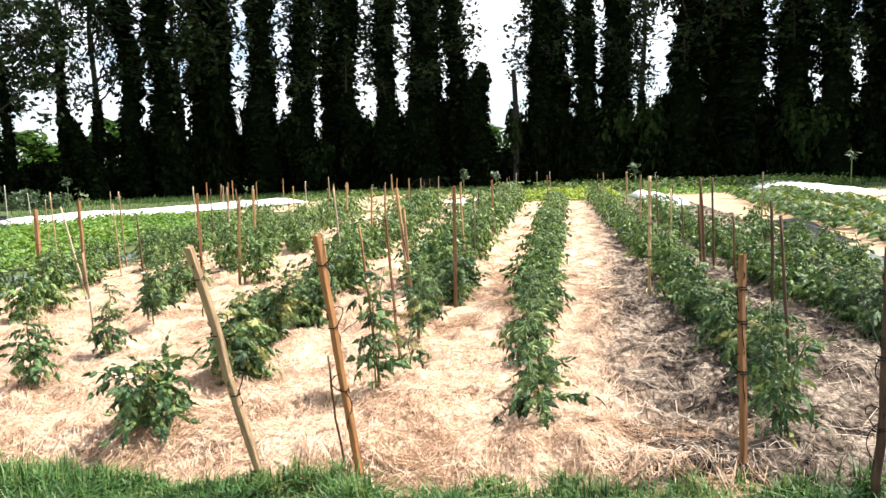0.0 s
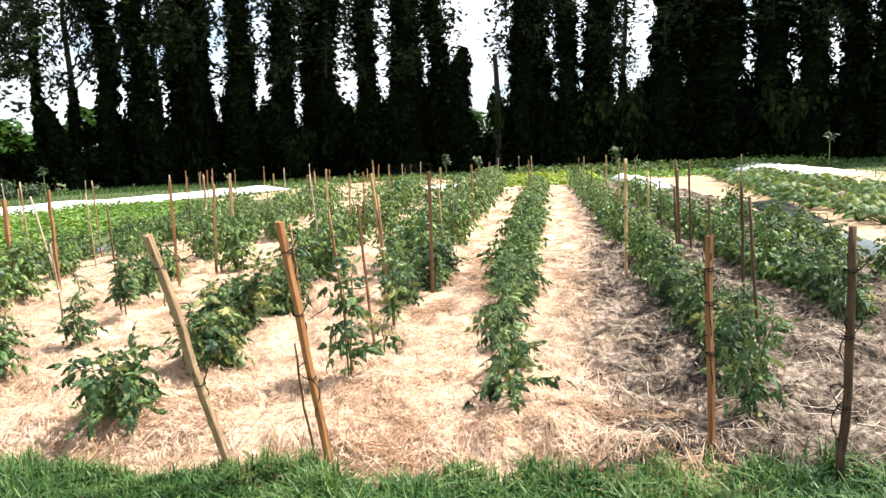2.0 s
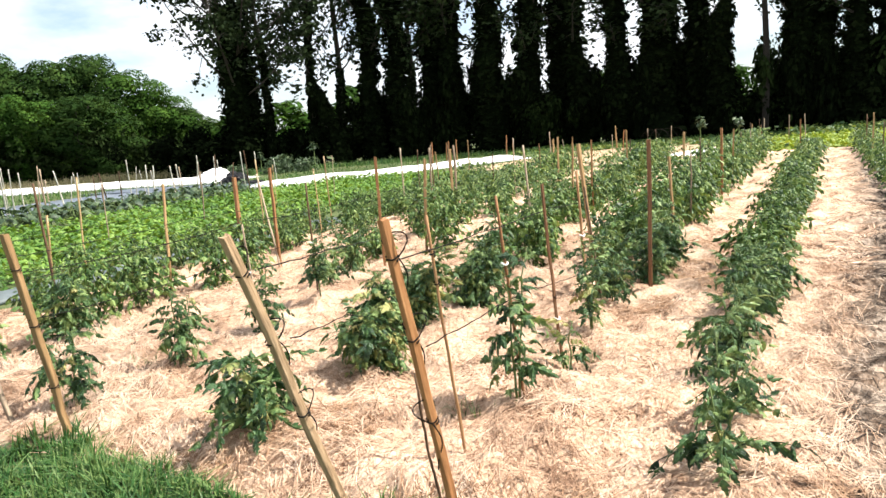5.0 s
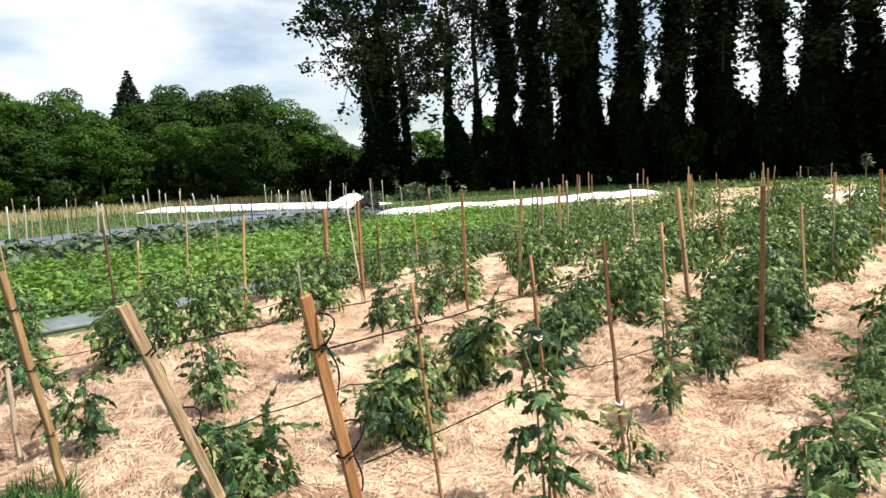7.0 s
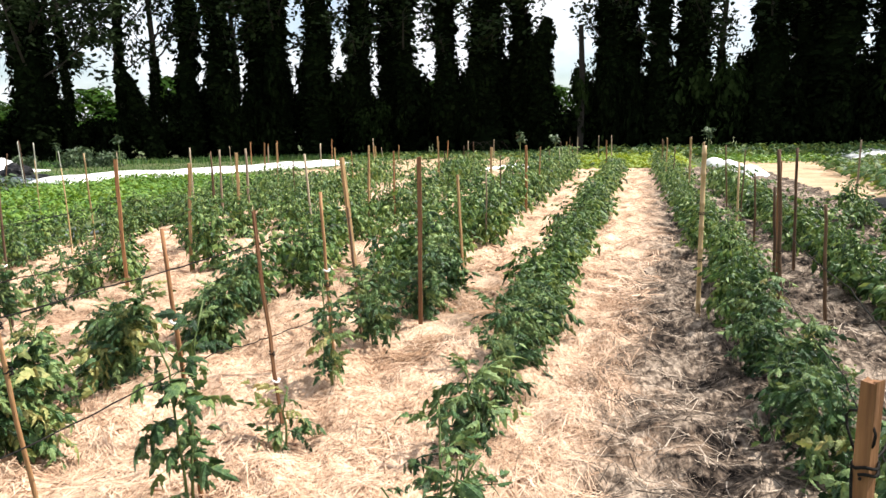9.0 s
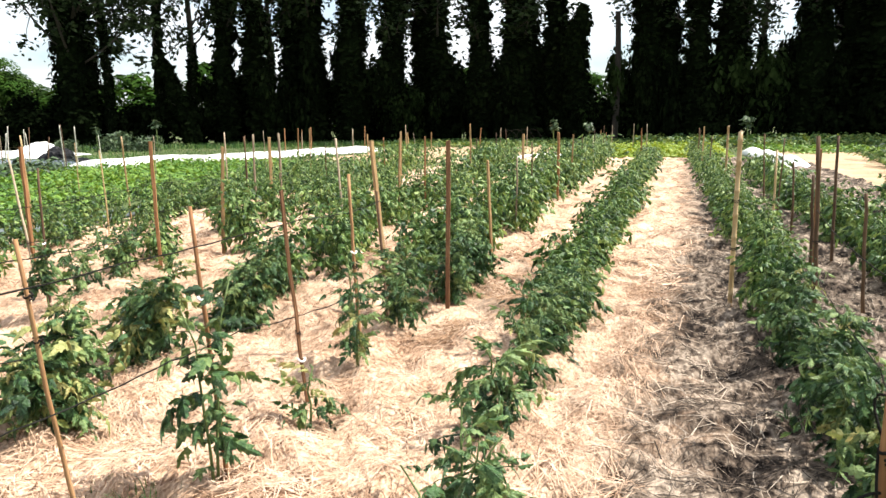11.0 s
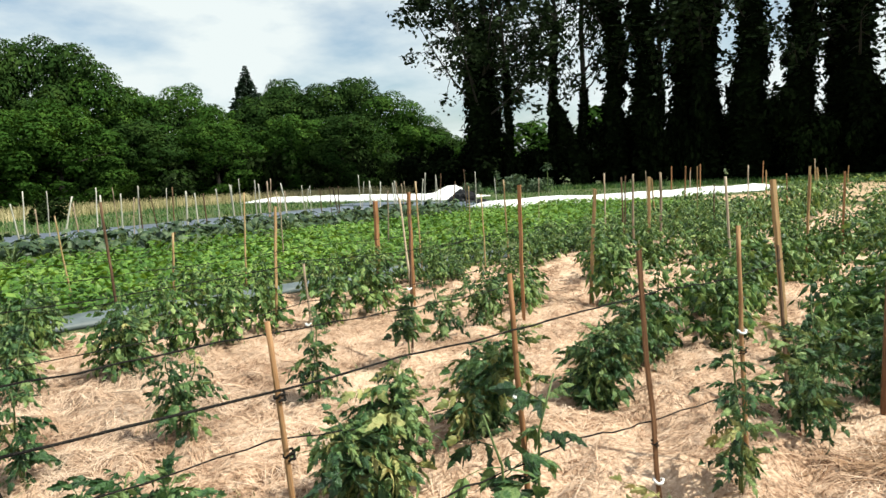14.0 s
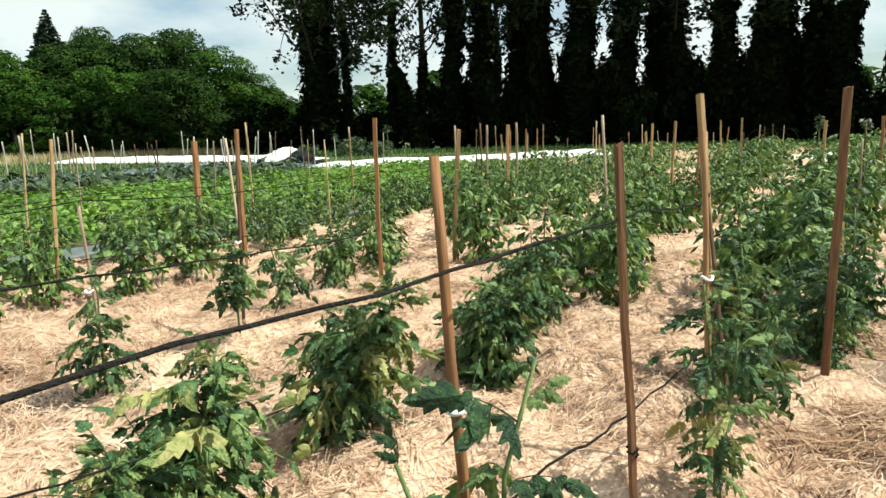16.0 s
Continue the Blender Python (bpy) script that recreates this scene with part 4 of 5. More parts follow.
def woods():
    kinds = [broad_tree(400 + i, 13.0, 5.2, (M_WOODS, M_WOODS_DARK)[i % 2], 18000, 0.29, 0.04) for i in range(4)]
    g = np.random.default_rng(8)
    # bearing, distance, height in metres
    row = [(-89, 66, 15.5), (-86, 68, 15.5), (-83, 70, 15.6), (-80.2, 72, 15.4), (-77.6, 74, 15.0), (-75.4, 75, 14.8), (-73.6, 76, 13.4), (-71.8, 78, 11.4), (-69.9, 80, 10.6), (-67.6, 82, 12.2), (-65.4, 84, 10.2), (-63.0, 84, 11.0),
           (-61.0, 85, 12.2), (-58.6, 84, 11.6), (-56.6, 84, 12.4), (-55.0, 84, 12.8), (-52.8, 83, 11.0), (-51.0, 84, 9.0), (-49.4, 85, 7.2), (-47.6, 86, 5.6), (-60.6, 100, 15.0), (-82, 82, 17), (-71.5, 74, 8), (-65.5, 76, 8), (-60, 77, 8.5), (-56, 76, 8), (-76, 68, 9), (-81, 64, 9)]
    for b, d, h in row:
        x, y = at_bearing(b, d)
        tree("broadleaf_tree", kinds[int(g.integers(4))], x, y, (g.uniform(0.85, 1.1), g.uniform(0.85, 1.1), h / 13.0), g.uniform(0, 360), "dense green broadleaf tree at the field edge", "tree", "field edge woods")
    # hedge leaves take the darkened colour, for the shade at the woods' foot
    shrubs = [bush_mesh(430 + i, 2.8, 4.0, M_UNDER_SHADED, 1200, 0.38) for i in range(3)]
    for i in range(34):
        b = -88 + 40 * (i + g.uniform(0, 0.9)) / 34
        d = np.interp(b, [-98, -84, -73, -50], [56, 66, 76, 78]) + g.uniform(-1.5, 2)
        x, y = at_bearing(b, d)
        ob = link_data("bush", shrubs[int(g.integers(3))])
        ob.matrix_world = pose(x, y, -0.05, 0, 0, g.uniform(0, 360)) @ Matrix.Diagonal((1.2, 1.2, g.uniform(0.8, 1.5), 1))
        tagged(ob, "green hedge bush at the foot of the woods, leaf colour darkened for shade", "bush", "hedge bushes")
    # fir behind the woods
    g = np.random.default_rng(9)
    H, pts, outs, sizes = 17.0, [], [], []
    for k in range(44):
        z = H * (0.10 + 0.90 * k / 44)
        w = (H - z) * 0.42 + 0.02
        for a in g.uniform(0, 2 * math.pi, 16):
            s = g.uniform(0.05, 1, 22)
            reach = w * g.uniform(0.75, 1.1)
            pts.append(np.stack([math.cos(a) * reach * s, math.sin(a) * reach * s, z - 0.32 * reach * s + g.normal(0, 0.05, 22)], 1))
            outs.append(np.tile([math.cos(a), math.sin(a), -0.35], (22, 1)))
            sizes.append(np.full(22, min(0.7, 0.14 + 0.17 * w)))
    d = np.vstack(outs) + g.normal(0, 0.35, (len(pts) * 22, 3))
    needles = stamp(*KITE, np.vstack(pts), frames_for(d, g.normal(0, 0.5, d.shape) + np.array([0, 0, 1.0])), np.concatenate(sizes) * g.uniform(0.7, 1.3, len(d)))
    x, y = at_bearing(-63.7, 110)
    tree("fir_tree", (mesh_data("trunk", *tube(np.array([(0, 0, -0.2), (0, 0, 6), (0, 0, H * 0.98)]), np.array([0.28, 0.18, 0.03]), 8), M_BARK, True), mesh_data("crown", *needles, M_FIR)),
         x, y, (1.15, 1.15, 1.12), 0, "dark pointed fir rising above the woods", "tree", "field edge woods")


# ---- crops and covers ----
def leafy_bed(name, centres, leaf_n, radius, height, leaf, mat, seed, label, category, stems=None):
    """A bed of mounded plants, one joined mesh of folded leaves."""
    g = np.random.default_rng(seed)
    c = np.repeat(np.asarray(centres, float), leaf_n, axis=0)
    n = len(c)
    a = g.uniform(0, 2 * math.pi, n)
    q = np.sqrt(g.uniform(0, 1, n))
    pos = c + np.stack([np.cos(a) * q * radius, np.sin(a) * q * radius, height * (1 - 0.75 * q ** 2) * g.uniform(0.35, 1.05, n)], 1)
    d = np.stack([np.cos(a), np.sin(a), g.uniform(-0.5, 0.35, n)], 1) + g.normal(0, 0.3, (n, 3))
    up = np.array([0, 0, 1.0]) + g.normal(0, 0.35, (n, 3))
    V, F = stamp(*leaflet(1.0, 0.8, 0.35, 0.35, False, g), pos, frames_for(d, up), leaf * g.uniform(0.6, 1.3, n))
    ob = link_mesh(name, V, F, mat)
    tagged(ob, label, category, kind="stuff")


def plant_grid(x0, x1, y0, y1, sx, sy, g, skew=0.0):
    out = []
    x = x0
    while x < x1:
        y = y0 + g.uniform(0, sy)
        while y < y1:
            out.append((x + skew * (y - y0) + g.normal(0, 0.08), y + g.normal(0, 0.08), 0.0))
            y += sy * g.uniform(0.85, 1.15)
        x += sx
    return out


def big_leaf_plant(name, x, y, radius, height, n, leaf, mat, seed, label, category, group):
    """A plant with large single leaves on stalks: one part for stalks, one for leaves."""
    g = np.random.default_rng(seed)
    root = empty(name, pose(x, y, 0.0, 0, 0, g.uniform(0, 360)), label, category, group)
    stalks, tips, dirs = [], [], []
    for i in range(n):
        a, q = i * 2.4 + g.normal(0, 0.3), g.uniform(0.3, 1)
        tip = np.array([math.cos(a) * radius * q, math.sin(a) * radius * q, height * g.uniform(0.45, 1.0) * (1.1 - 0.4 * q)])
        s = np.linspace(0, 1, 4)[:, None]
        stalks.append(tube(tip * s * np.array([1, 1, 0]) + np.array([0, 0, 1]) * tip[2] * s ** 0.7, np.array([0.012, 0.010, 0.008, 0.006]), 4))
        tips.append(tip)
        dirs.append((math.cos(a), math.sin(a), g.uniform(-0.6, 0.1)))
    link_mesh("stalk", *join(stalks), M_STEM, root)
    lv, lf = leaflet(1.0, 1.0, 0.3, 0.3, True, g)
    V, F = stamp(lv, lf, np.array(tips), frames_for(np.array(dirs), np.array([0, 0, 1.0]) + g.normal(0, 0.25, (n, 3))), leaf * g.uniform(0.7, 1.2, n))
    link_mesh("foliage", V, F, mat, root)
    return root


def tall_kale(x, y, height, seed, label, spread=0.12, n=38, mat=None):
    """A bare stalk with a tuft of leaves on top."""
    g = np.random.default_rng(seed)
    root = empty("tall_kale_plant", pose(x, y, -0.02, 0, 0, g.uniform(0, 360)), label, "kale plant", "tall kale plants")
    s = np.linspace(0, 1, 6)
    link_mesh("stalk", *tube(np.stack([0.04 * np.sin(3 * s), 0.03 * s, height * s], 1), np.linspace(0.035, 0.02, 6), 6), M_STEM, root, True)
    pos = np.stack([g.normal(0, spread, n), g.normal(0, spread, n), height + g.uniform(-0.25 - spread, 0.12, n)], 1)
    d = np.stack([g.normal(0, 1, n), g.normal(0, 1, n), g.uniform(-0.6, 0.5, n)], 1)
    V, F = stamp(*leaflet(1.0, 0.6, 0.3, 0.5, True, g), pos, frames_for(d, np.array([0, 0, 1.0]) + g.normal(0, 0.4, (n, 3))), 0.30 * g.uniform(0.6, 1.2, n))
    link_mesh("foliage", V, F, mat or M_BRASSICA, root)


def cloth_strip(name, a, b, width, mat, seed, label, category, rise=0.10, thick=0.02, nx=44, ny=9):
    """A wrinkled sheet of cover lying from a to b, with a rounded raised middle and ragged edges."""
    g = np.random.default_rng(seed)
    a, b = np.array(a, float), np.array(b, float)
    d = b - a
    L = np.linalg.norm(d)
    d /= L
    side = np.array([-d[1], d[0]])
    u, v = np.meshgrid(np.linspace(0, L, nx), np.linspace(-0.5, 0.5, ny))
    w = width * (1 + 0.12 * vnoise(u * 0.5, v * 0 + seed, seed))
    X = a[0] + d[0] * u + side[0] * v * w
    Y = a[1] + d[1] * u + side[1] * v * w
    bow = np.clip(1 - (2 * v) ** 2, 0, 1) * np.clip(np.minimum(u, L - u) / 0.6, 0, 1)
    Z = thick + rise * bow * (0.85 + 0.2 * vnoise(u * 0.8, v * 3 + 7, seed + 1)) + 0.035 * np.abs(vnoise(u * 2.5, v * w * 2.5, seed + 2)) + 0.02 * vnoise(u * 6, v * w * 6, seed + 3)
    Z = np.maximum(Z, 0.012)
    V = np.stack([X, Y, Z], -1).reshape(-1, 3)
    i = (np.arange(ny - 1)[:, None] * nx + np.arange(nx - 1)[None]).ravel()
    F = np.stack([i, i + 1, i + nx + 1, i + nx], 1)
    # closed underside gives the sheet its thickness and brings its edges to the ground
    V2 = V.copy()
    V2[:, 2] = -0.03
    rim = [j for j in range(nx)] + [r * nx + nx - 1 for r in range(1, ny)] + [(ny - 1) * nx + j for j in range(nx - 2, -1, -1)] + [r * nx for r in range(ny - 2, 0, -1)]
    n0 = len(V)
    S = [(p, q, q + n0, p + n0) for p, q in zip(rim, rim[1:] + rim[:1])]
    ob = link_mesh(name, np.vstack([V, V2]), np.vstack([F, F[:, ::-1] + n0, np.array(S)[:, ::-1]]), mat, smooth=True)
    return tagged(ob, label, category)


def heap(name, x, y, sx, sy, h, mat, seed, label, category):
    """A crumpled heap resting on the ground."""
    bm = bmesh.new()
    bmesh.ops.create_icosphere(bm, subdivisions=4, radius=1.0)
    g = Vector((seed * 1.7, seed * 0.3, 0))
    for v in bm.verts:
        k = 1 + 0.35 * noise.noise(v.co * 1.6 + g) + 0.16 * noise.noise(v.co * 4.2 + g) + 0.07 * noise.noise(v.co * 9 + g)
        p = v.co * k
        v.co = Vector((p.x * sx, p.y * sy, max(p.z, -0.06) * h))
    me = bpy.data.meshes.new(name)
    bm.to_mesh(me)
    bm.free()
    me.materials.append(mat)
    ob = new(name, me)
    ob.matrix_world = pose(x, y, 0.0, 0, 0, seed * 40)
    return tagged(ob, label, category)


# ======== build: the ground ========
ground()
beds()
dark_patch = lambda x, y: (((x + 0.60) / 0.55) ** 2 + ((y - 7.4) / 2.0) ** 2 < 1) & (vnoise(x * 3.5, y * 3.5, 93) > -0.25)
fresh = lambda x, y: ~dark_patch(x, y) & (y > front_edge(x) - 0.06) & (x < straw_limit(y) + 0.06 + 0.30 * vnoise(x * 2, y * 2, 19))
rotted = lambda x, y: (y > front_edge(x) + 0.02) & (x > straw_limit(y) - 0.38 + 0.25 * vnoise(x * 2, y * 2, 14))
strands("loose_straw", 54000, (-8.1, 1.3), (2.15, 8.5), M_STRAW, 0.0031, (0.05, 0.28), fresh, 21, "loose pale straw lying on the bed", power=1.25)
strands("loose_straw_far", 14000, (-9.0, 1.2), (8.0, 26), M_STRAW, 0.009, (0.12, 0.40), fresh, 22, "loose pale straw farther along the rows", power=1.6)
def straw_clumps(n, seed):
    """Raised tussocks of straw, each a tangle of arched stalks."""
    g = np.random.default_rng(seed)
    cx, cy = g.uniform(-6.5, 0.7, n), 2.4 + 7.5 * g.uniform(0, 1, n) ** 1.5
    ok = (cy > front_edge(cx) + 0.05) & (cx < straw_limit(cy))
    cx, cy = cx[ok], cy[ok]
    m = 26
    x = np.repeat(cx, m) + g.normal(0, 0.085, len(cx) * m)
    y = np.repeat(cy, m) + g.normal(0, 0.085, len(cx) * m)
    lean = np.repeat(g.uniform(0, math.pi, len(cx)), m) + g.normal(0, 0.55, len(x))
    L = g.uniform(0.10, 0.30, len(x))
    s = np.linspace(-0.5, 0.5, 4)
    top = g.uniform(0.01, 0.055, len(x))
    px, py = x[:, None] + np.cos(lean)[:, None] * L[:, None] * s, y[:, None] + np.sin(lean)[:, None] * L[:, None] * s
    pz = bed_z(px, py) + 0.004 + top[:, None] * (1 - 4 * s ** 2)
    w = g.uniform(0.0009, 0.0021, len(x))[:, None]
    nx, ny = -np.sin(lean)[:, None] * w, np.cos(lean)[:, None] * w
    V = np.stack([np.stack([px - nx, py - ny, pz], -1), np.stack([px + nx, py + ny, pz + 0.3 * w], -1)], 2).reshape(-1, 3)
    k = (np.arange(len(x))[:, None] * 8 + 2 * np.arange(3)[None]).ravel()
    ob = link_mesh("straw_tussocks", V, np.stack([k, k + 1, k + 3, k + 2], 1), M_STRAW)
    tagged(ob, "raised tangles of pale straw on the bed", "straw", kind="stuff")


straw_clumps(520, 29)
strands("brown_straw", 5200, (-3.2, 1.3), (2.2, 3.1), M_BROWN_STRAW, 0.0036, (0.12, 0.42), lambda x, y: vnoise(x * 2.1, y * 2.6, 91) > 0.12 + 0.5 * (y - front_edge(x)) - 0.10 * (x > -0.7), 27, "brown straw at the trodden front of the bed", power=1.3)
strands("brown_straw_patch", 3600, (-1.05, -0.1), (5.6, 9.4), M_BROWN_STRAW, 0.004, (0.08, 0.34), lambda x, y: vnoise(x * 2.3, y * 1.8, 92) > -0.12, 28, "brown straw in a patch beside a row")
strands("rotted_straw", 12500, (0.5, 4.6), (2.2, 10), M_OLD_STRAW, 0.0042, (0.06, 0.28), rotted, 23, "grey rotted straw and plant litter", power=1.2)
g = np.random.default_rng(31)
gx = np.concatenate([g.uniform(-7.5, 4.6, 72000), g.normal(-1.0, 3.6, 46000), g.normal(5.5, 0.45, 6000)])
gy = np.concatenate([0.7 + 1.96 * g.uniform(0, 1, 72000) ** 0.8, 1.1 - np.abs(g.normal(0, 1.9, 46000)), g.uniform(0.5, 8.5, 6000)])
patch = vnoise(gx * 3.5, gy * 3.5, 15) + 0.6 * vnoise(gx * 9, gy * 9, 16)
ok = ((gy < front_edge(gx) + 0.02 + 0.16 * patch) | (gx > 4.7)) & (patch > -1.15)
gx, gy, patch = gx[ok], gy[ok], patch[ok]
grass_blades("grass_verge", gx, gy, -0.03, np.maximum(0.100 + 0.080 * patch, 0.045), 0.0115, M_GRASS, 32, "rough green grass verge in front of the bed", 1.15)
gx, gy = g.uniform(-4.5, 3.5, 500), 2.6 + 5 * g.uniform(0, 1, 500) ** 1.5
grass_blades("weed_tufts", np.round(gx * 0.7) / 0.7 + g.normal(0, 0.07, 500), np.round(gy * 0.6) / 0.6 + g.normal(0, 0.07, 500), 0.03, 0.10, 0.006, M_GRASS, 33, "sparse green weeds in the mulch", 0.9, "weeds")

# ======== the trees round the field ========
tree_line()
woods()

# ======== dry grass and far strips ========
g = np.random.default_rng(41)
b, d = g.uniform(-92, -46, 17000), g.uniform(0, 1, 17000)
dist = np.interp(b, [-92, -75, -60, -46], [38, 48, 62, 62]) + d * np.interp(b, [-92, -75, -60, -46], [16, 18, 12, 4])
grass_blades("dry_tall_grass", 0.3 + dist * np.sin(np.radians(b)), -1.2 + dist * np.cos(np.radians(b)), -0.03, 0.72, 0.035, M_DRY_GRASS, 42, "tall straw-coloured dry grass before the woods", 0.35)
b, d = g.uniform(-46, 35, 14000), g.uniform(0, 1, 14000)
dist = 55 + d * 6
grass_blades("far_tall_grass", 0.3 + dist * np.sin(np.radians(b)), -1.2 + dist * np.cos(np.radians(b)), -0.03, 0.40, 0.05, M_GRASS, 43, "tall green grass at the foot of the poplars", 0.5)
gx, gy = g.uniform(-45, 26, 18000), g.uniform(26, 56, 18000)
ok = ~((gx > -21) & (gx < 1) & (gy < 31)) & ~((gx > 1) & (gx < 13) & (gy < 38))
grass_blades("field_grass", gx[ok], gy[ok], -0.03, 0.13, 0.05, M_GRASS, 44, "short green field grass", 0.6)
gx, gy = g.uniform(-62, -19, 17000), g.uniform(-4, 34, 17000)
ok = ~((gx < -22) & (gx > -34) & (np.abs(gx + 25.5 + 0.244 * (gy - 3)) < 2.9))
grass_blades("rough_field_grass", gx[ok], gy[ok], -0.03, 0.24, 0.05, M_GRASS, 45, "rough green grass between the far beds", 0.7)

# ======== potato bed and other far crops ========
g = np.random.default_rng(51)
pots = plant_grid(-15.2, -9.3, 3.0, 25.0, 0.72, 0.55, g, -0.16)
pots = [(min(x, -9.6), y, z) for x, y, z in pots]
leafy_bed("potato_crop", pots, 70, 0.46, 0.44, 0.125, M_POTATO, 52, "dense bright green potato plants in a wide bed", "potato crop")
leafy_bed("yellow_green_crop", plant_grid(-3.6, 2.6, 31.5, 44, 0.7, 0.6, g), 34, 0.45, 0.48, 0.17, M_LETTUCE, 53, "bright yellow-green leafy crop at the row ends", "crop")
leafy_bed("far_green_crop", plant_grid(-2.0, 17, 45, 55, 1.1, 0.9, g), 30, 0.75, 0.75, 0.26, M_SQUASH, 54, "low green crop near the tree line", "crop")
leafy_bed("right_green_crop", plant_grid(4.5, 9.5, 38, 47, 0.9, 0.8, g), 26, 0.55, 0.30, 0.2, M_POTATO, 55, "low green leafy crop", "crop")
leafy_bed("far_left_crop", plant_grid(-20, -4, 46, 56, 1.3, 1.0, g), 24, 0.7, 0.42, 0.26, M_SQUASH, 56, "low dark green crop near the tree line", "crop")
for i in range(34):
    x, y = -17.6 - 0.10 * (i % 17) + 0.9 * (i // 17) + g.normal(0, 0.15), 4.2 + 0.85 * (i % 17) + g.normal(0, 0.12)
    big_leaf_plant("brassica_plant", x, y, 0.54, 0.78, 34, 0.23, M_BRASSICA, 600 + i, "grey-green brassica plant with broad leaves", "brassica plant", "brassica row")
for i in range(40):
    x, y = 6.3 + 0.07 * (i % 20) + 2.3 * (i // 20) + g.normal(0, 0.2), 13.0 + 1.0 * (i % 20) + 3.0 * (i // 20) + g.normal(0, 0.15)
    big_leaf_plant("squash_plant", x, y, 0.75, 0.58, 44, 0.20, M_SQUASH, 700 + i, "squash plant with large yellowing green leaves", "squash plant", "squash rows")

# ======== covers, sheets and heaps ========
cloth_strip("white_fleece_cover", (-22.6, 23.4), (-17.6, 40.5), 3.0, M_FLEECE, 61, "white crop fleece laid over a bed", "fleece cover", 0.30)
cloth_strip("white_fleece_cover", (-52, 27.5), (-32.5, 31.5), 5.2, M_FLEECE, 62, "wide white crop fleece laid over a bed", "fleece cover", 0.35)
cloth_strip("white_fleece_cover", (-6.2, 29.8), (-4.6, 36.5), 1.4, M_FLEECE, 63, "short white fleece strip between rows", "fleece cover", 0.2)
cloth_strip("white_fleece_cover", (4.25, 26.6), (3.6, 38), 1.0, M_FLEECE, 64, "bunched white fleece on a bed edge", "fleece cover", 0.35)
cloth_strip("white_fleece_cover", (12.2, 33.5), (13.6, 51), 4.2, M_FLEECE, 65, "white fleece tunnel cover beside squash", "fleece cover", 0.35)
heap("crumpled_fleece", -36.3, 33.4, 1.15, 0.8, 0.66, M_FLEECE, 2, "crumpled heap of white fleece", "fleece")
heap("rolled_sheet", -28.2, 27.3, 0.95, 0.7, 0.62, M_TARP_BLACK, 3, "rolled bundle of black plastic sheet", "plastic sheet")
heap("rolled_sheet", -25.6, 26.2, 1.3, 0.6, 0.20, M_TARP_BLACK, 4, "flat end of black plastic sheet", "plastic sheet")
cloth_strip("grey_ground_cover", (-25.5, 3.0), (-30.5, 23.5), 6.0, M_TARP_BLUE, 66, "blue-grey woven ground cover sheet on a bed", "ground cover", 0.05)
cloth_strip("grey_ground_cover", (-36, 24.8), (-24, 26.2), 3.4, M_TARP_BLUE, 67, "dark grey ground cover below the fleece", "ground cover", 0.05)
cloth_strip("drip_mat", (-8.95, 2.8), (-9.3, 12.5), 0.6, M_TARP_GREY, 68, "grey plastic mat strip between crop beds", "ground cover", 0.05, nx=30)
cloth_strip("black_plastic_sheet", (5.2, 13.6), (5.9, 19.0), 0.9, M_TARP_BLACK, 69, "black plastic mulch sheet with lifted edges", "plastic sheet", 0.14)
cloth_strip("drip_mat", (4.7, 8.2), (4.9, 13.2), 0.8, M_TARP_GREY, 70, "pale blue-grey plastic strip beside the mulch", "ground cover", 0.05, nx=30)
heap("red_brown_heap", -22.0, 64.5, 1.6, 1.2, 1.1, M_BRICKRED, 5, "red-brown heap before the trees", "heap")

